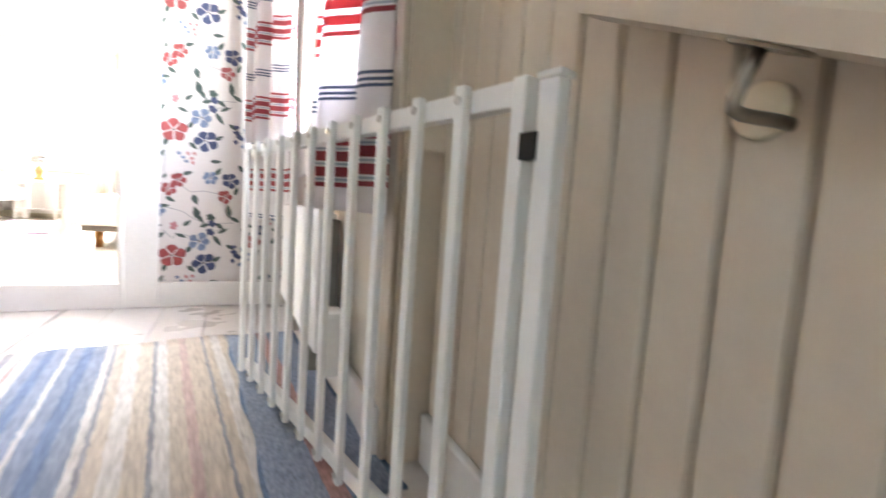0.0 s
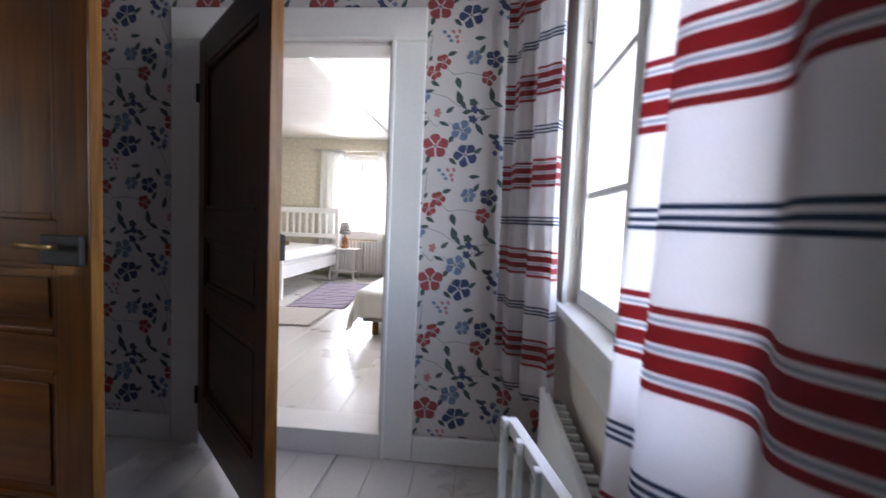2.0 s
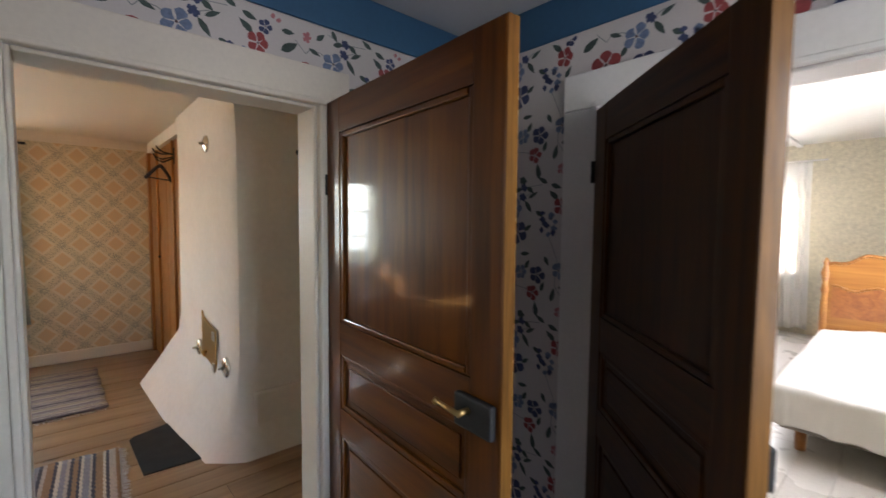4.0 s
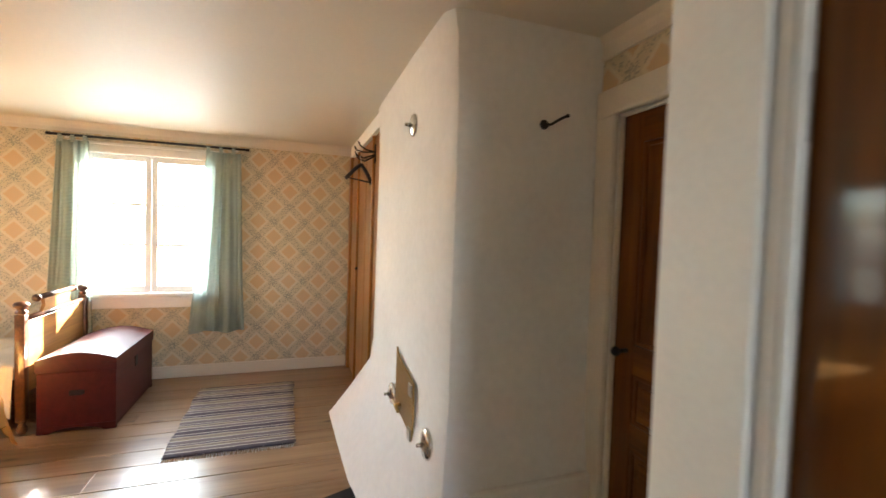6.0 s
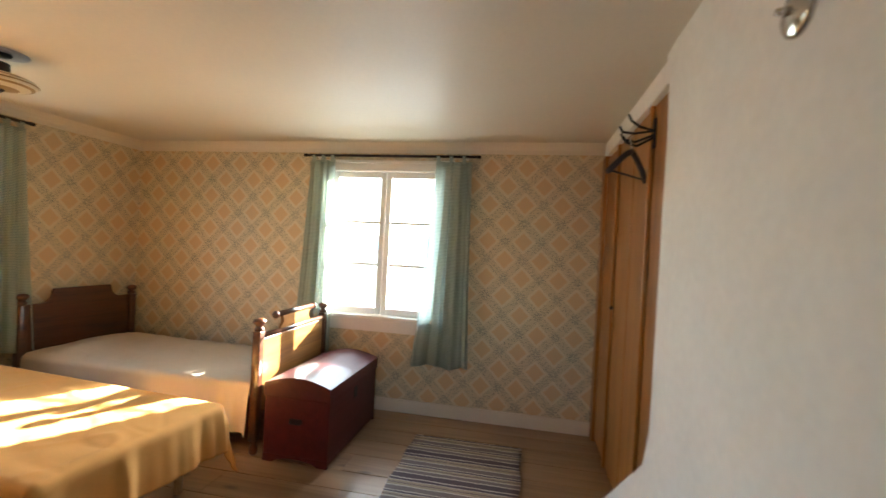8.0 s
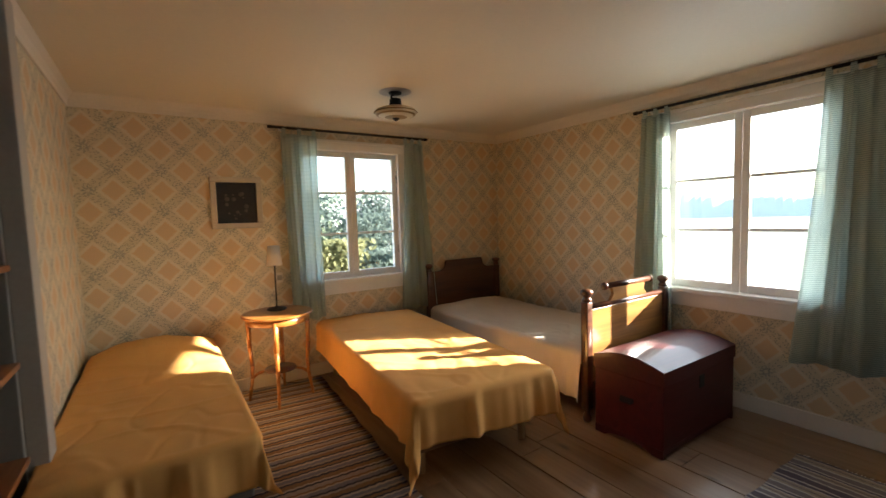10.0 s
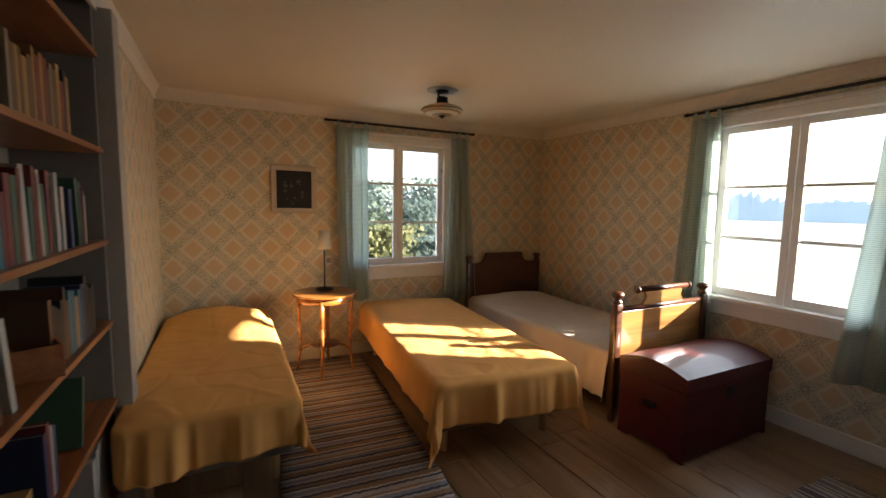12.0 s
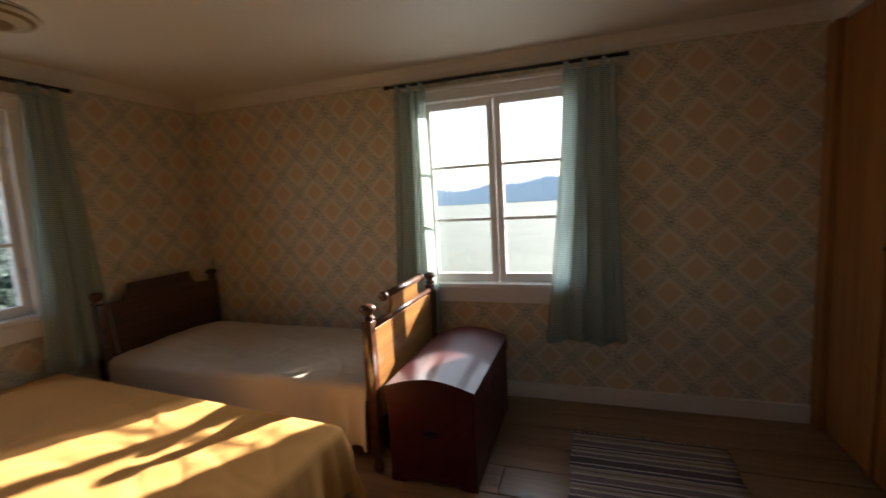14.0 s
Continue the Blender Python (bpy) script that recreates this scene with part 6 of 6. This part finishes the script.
nt = thing("nightstand", "small white slatted table under the window", "table", at=pose(-1.77, 8.50, WHITE_F))
part("tabletop", made(0, 0.46, 0, 0.34, 0.48, 0.505, bevel=0.006), WHITE_PAINT, nt)
part("lower_shelf", made(0.03, 0.43, 0.03, 0.31, 0.12, 0.135), WHITE_PAINT, nt)
for x in (0.02, 0.41):
    for y in (0.02, 0.29):
        part("leg", made(x, x + 0.03, y, y + 0.03, 0, 0.48, bevel=0.003), WHITE_PAINT, nt)
for i in range(6):
    part("slat", made(0.08 + i * 0.055, 0.095 + i * 0.055, 0.025, 0.037, 0.14, 0.48), WHITE_PAINT, nt)
checks = bpy.data.materials.new("black_and_white_check_cloth")
cn, cl_, cb = nodes_of(checks)
ck, ctc = cn.new("ShaderNodeTexChecker"), cn.new("ShaderNodeTexCoord")
ck.inputs["Color1"].default_value, ck.inputs["Color2"].default_value, ck.inputs["Scale"].default_value = (0.02, 0.02, 0.03, 1), (0.6, 0.58, 0.55, 1), 42
cl_.new(ctc.outputs["Object"], ck.inputs["Vector"])
cl_.new(ck.outputs["Color"], cb.inputs["Base Color"])
cb.inputs["Roughness"].default_value = 0.9
nl = thing("bedside_lamp", "wooden lamp with a checked black and white shade", "lamp", at=pose(-1.54, 8.67, WHITE_F + 0.505))
part("base", turned([(0.06, 0), (0.06, 0.02), (0.035, 0.04), (0.05, 0.10), (0.045, 0.15), (0.02, 0.19), (0.012, 0.24)], (0, 0, 0), 20), PINE, nl, "", True)
bm = bmesh.new()
lathe(bm, [(0.095, 0.23), (0.068, 0.43)], (0, 0, 0), 28)
part("shade", bm, checks, nl, "checked black and white shade", True)

PURPLE = striped("purple_striped_rag_weave", [(0.15, (0.09, 0.07, 0.15)), (0.30, (0.55, 0.50, 0.52)), (0.42, (0.22, 0.12, 0.24)), (0.58, (0.58, 0.55, 0.55)), (0.70, (0.10, 0.08, 0.16)), (0.84, (0.5, 0.45, 0.48))], 0.26, 1, (0.30, 0.24, 0.33), jitter=0.006, weave=150)
BEIGE = striped("beige_rag_weave", [(0.5, (0.50, 0.45, 0.40))], 0.05, 1, (0.56, 0.52, 0.47), jitter=0.006, weave=150)
rug("purple and white striped rag rug in the white bedroom", PURPLE, 0.64, 1.85, pose(-1.20, 7.20, WHITE_F, 0, 0, 6.5), 11)
rug("beige rag rug in the white bedroom", BEIGE, 0.75, 1.15, pose(-1.45, 5.85, WHITE_F, 0, 0, 93), 12)
SH = "thin white curtain at the bedroom window"
curtain("sheer_curtain", SH, SHEER, 1, 8.90, (-2.06, -1.64), (-2.08, -1.70), 0.24, 2.28, 3.5, 0.025, 61)
curtain("sheer_curtain", SH, SHEER, 1, 8.90, (-1.10, -0.68), (-1.02, -0.66), 0.24, 2.28, 3.5, 0.025, 62)
t = thing("curtain_pole", "white curtain pole in the bedroom", "curtain rod")
bm = bmesh.new()
tube(bm, (-2.2, 8.90, 2.29), (-0.55, 8.90, 2.29), 0.011)
part("pole", bm, WHITE_PAINT, t, "", True)
rad = thing("radiator", "white ribbed radiator under the bedroom window", "radiator")
for i in range(16):
    part("rib", made(-1.80 + i * 0.055, -1.757 + i * 0.055, 8.90, 8.96, WHITE_F + 0.10, WHITE_F + 0.62, bevel=0.01), WHITE_PAINT, rad)
part("pipe", made(-1.82, -0.90, 8.92, 8.94, WHITE_F + 0.06, WHITE_F + 0.10), WHITE_PAINT, rad)
strip("ceiling_beam", WHITE_PAINT, (-0.86, -0.80, 3.81, 8.99, WHITE_C - 0.03, WHITE_C - 0.001), label="white ceiling batten", category="beam")

# ---- outside ----
GRASS = surface("meadow_grass", (0.145, 0.165, 0.125), 0.95, 0.35, 0.15, 3, 0)
tagged(part("ground", made(-900, 900, -900, 900, -3.2, -3.0), GRASS), "sunlit meadow round the house", "ground", kind="structure")
BARK = surface("grey_bark", (0.10, 0.08, 0.06), 0.9, 0.3, 8, 40, 0.5)
# the first green is greyed and blued to carry the haze of further trees
LEAVES = [see_through(surface("leaf_%d_green" % i, c, 0.75, 0.3, 0.8, 8, 0, spec=0.2), 0.45) for i, c in enumerate(((0.12, 0.16, 0.135), (0.13, 0.17, 0.11), (0.20, 0.205, 0.095), (0.04, 0.065, 0.03)))]


def tree(label, x, y, h, spread, seed, n=13000, leaf=0.10, base=-3.0, tone=0):
    rng_ = random.Random(seed)
    t_ = thing("tree", label, "tree", "garden trees", at=pose(x, y, base))
    bm_ = bmesh.new()
    tube(bm_, (0, 0, 0), (0.05, 0.03, h * 0.45), 0.13, 0.08, 8)
    tips = []
    for k in range(11):
        a, z0 = k * 2.4 + rng_.random(), h * rng_.uniform(0.22, 0.5)
        r = spread * rng_.uniform(0.5, 0.95)
        tip = Vector((r * math.cos(a), r * math.sin(a), min(h * 0.96, z0 + h * rng_.uniform(0.2, 0.5))))
        mid = Vector((tip.x * 0.45, tip.y * 0.45, z0 + (tip.z - z0) * 0.6))
        tube(bm_, (0.03, 0.02, z0), mid, 0.05, 0.03, 6)
        tube(bm_, mid, tip, 0.03, 0.01, 5)
        tips += [tip, mid * 0.5 + tip * 0.5]
    tips.append(Vector((0, 0, h * 0.92)))
    part("trunk", bm_, BARK, t_)
    verts, faces = [], []
    for i in range(n):
        c = rng_.choice(tips)
        g = Vector((rng_.gauss(0, 1), rng_.gauss(0, 1), rng_.gauss(0, 0.8))) * spread * 0.21
        p = c + g
        p.z = min(max(p.z, h * 0.12), h)
        d = Vector((rng_.gauss(0, 1), rng_.gauss(0, 1), rng_.gauss(0, 1))).normalized()
        e = d.orthogonal().normalized()
        f = d.cross(e)
        s = leaf * rng_.uniform(0.6, 1.3)
        k = len(verts)
        verts += [p - e * s, p + f * s * 0.5, p + e * s, p - f * s * 0.5]
        faces.append((k, k + 1, k + 2, k + 3))
    me = bpy.data.meshes.new("crown")
    me.from_pydata([tuple(v) for v in verts], [], faces)
    me.materials.append(LEAVES[tone])
    ob = new("crown", me)
    ob.parent = t_
    ob["kind"] = "stuff"


for k, (x, y, h, sp, tone) in enumerate(((-2.4, -8.6, 3.5, 1.5, 2), (-4.8, -11.5, 4.6, 2.2, 1), (-7.2, -13.5, 5.3, 2.6, 0), (-9.8, -12.2, 4.6, 2.2, 0), (0.2, -13.0, 4.9, 2.3, 0),
                                           (-12.8, -16.0, 5.8, 2.9, 0), (-5.5, -8.0, 3.9, 1.1, 2), (-3.4, -16.0, 5.5, 2.6, 0), (-4.2, -7.0, 2.9, 1.4, 1), (-7.6, -9.0, 3.5, 1.7, 0))):
    tree("leafy garden tree lit by the low sun", x, y, h, sp, 70 + k, tone=tone)
for k, (x, y, h, sp, tone) in enumerate(((9.0, 3.5, 3.6, 1.8, 3), (11.5, 6.5, 4.2, 2.2, 3), (4.6, 9.6, 3.9, 1.8, 3), (15.0, 9.0, 5.2, 2.6, 3), (7.0, 14.5, 5.0, 2.6, 3))):
    tree("leafy garden tree near the landing window", x, y, h, sp, 90 + k, tone=tone)

# distance haze is put into the woods' pale base colour
woods = surface("far_woods_painted_haze", (0.66, 0.66, 0.62), 0.95, 0.1, 0.02, 0.15, 0)
rng = random.Random(8)
for nm, cx_, cy_, ang0, ang1, rad_, hh in (("far_woods", 0, 0, 150, 215, 260, 15), ("far_woods_south", 0, 0, 215, 330, 150, 11)):
    bm = bmesh.new()
    prev = None
    for i in range(700):
        deg = ang0 + (ang1 - ang0) * i / 699
        a = math.radians(deg)
        z = -3 + hh * (0.86 + 0.16 * math.sin(deg * 0.21 + 1.0) + 0.07 * math.sin(deg * 0.83) + 0.06 * noise.noise((deg * 1.3, 7.4, 2.6)) + 0.035 * noise.noise((deg * 4.1, 1.5, 5.5)))
        ring = [bm.verts.new((rad_ * k * math.cos(a), rad_ * k * math.sin(a), zz)) for k, zz in ((1.0, -3.0), (1.03, z * 0.75), (1.10, z), (1.4, -3.0))]
        if prev:
            for p in range(3):
                bm.faces.new((prev[p], prev[p + 1], ring[p + 1], ring[p]))
        prev = ring
    tagged(part(nm, bm, woods, smooth=True), "far woods on the skyline with haze painted in", "woods", kind="stuff")

house = thing("red_house", "red timber house with white corners across the yard", "house", at=pose(-0.4, 24, -3.0))
RED_WALL = surface("falu_red_boards", (0.24, 0.045, 0.03), 0.9, 0.15, 3, 40, 0.3)
ROOF = surface("clay_roof_tiles", (0.20, 0.09, 0.06), 0.8, 0.25, 5, 30, 0.4)
part("wall", made(-3.5, 3.5, 0, 5, 0, 4.6), RED_WALL, house)
bm = bmesh.new()
prism(bm, [(-3.9, 4.5), (0, 6.9), (3.9, 4.5), (3.9, 4.35), (0, 6.7), (-3.9, 4.35)], 1, -0.3, 5.3)
part("roof", bm, ROOF, house)
bm = bmesh.new()
prism(bm, [(-3.5, 4.6), (3.5, 4.6), (0, 6.65)], 1, 0.0, 5.0)
part("gable", bm, RED_WALL, house)
for x in (-3.5, 3.38):
    part("corner_board", made(x, x + 0.12, -0.03, 0.0, 0, 4.6), WHITE_PAINT, house)
for x in (-2.3, -0.5, 1.3):
    for z in (1.0, 3.2):
        w_ = part("window", made(x, x + 1.0, -0.04, -0.001, z, z + 1.2), WHITE_PAINT, house)
        for q in ((x + 0.08, x + 0.47), (x + 0.53, x + 0.92)):
            part("pane", made(q[0], q[1], -0.046, -0.041, z + 0.08, z + 1.12), BLACK_SHEET, w_)

# ---- floor boards ----
def boards(parent, material, x0, x1, y0, y1, top, widths, seed, along=1, gap=0.003, lengths=(2.2, 3.6)):
    rng_ = random.Random(seed)
    s = x0 if along == 1 else y0
    end = x1 if along == 1 else y1
    lo, hi = (y0, y1) if along == 1 else (x0, x1)
    while s < end - 0.02:
        w = min(rng_.uniform(*widths), end - s)
        a = lo
        first_ = True
        while a < hi - 0.01:
            ln = rng_.uniform(*lengths) * (rng_.uniform(0.3, 1) if first_ else 1)
            first_ = False
            b = min(a + ln, hi)
            if hi - b < 0.4:
                b = hi
            dz = rng_.uniform(-0.0012, 0.0006)
            g = gap
            bm_ = bmesh.new()
            q = (s + g, s + w - g, a + 0.001, b - 0.001) if along == 1 else (a + 0.001, b - 0.001, s + g, s + w - g)
            box(bm_, *q, top - 0.021, top + dz, bevel=0.0018)
            part("floor_board", bm_, material, parent)
            a = b
        s += w


boards(room_floor, FLOOR_WOOD, -5.77, -1.38, -1.49, 3.65, 0.0, (0.17, 0.25), 3)
boards(landing_floor, FLOOR_PAINT, 0.06, 0.99, 1.72, 3.65, LAND_F, (0.16, 0.20), 4, gap=0.0012)
boards(landing_floor, FLOOR_PAINT, -1.36, 0.06, -0.2, 3.65, LAND_F, (0.16, 0.20), 5, gap=0.0012)
boards(bedroom_floor, FLOOR_PAINT, -3.19, 0.99, 3.81, 8.99, WHITE_F, (0.17, 0.22), 6, gap=0.0009)
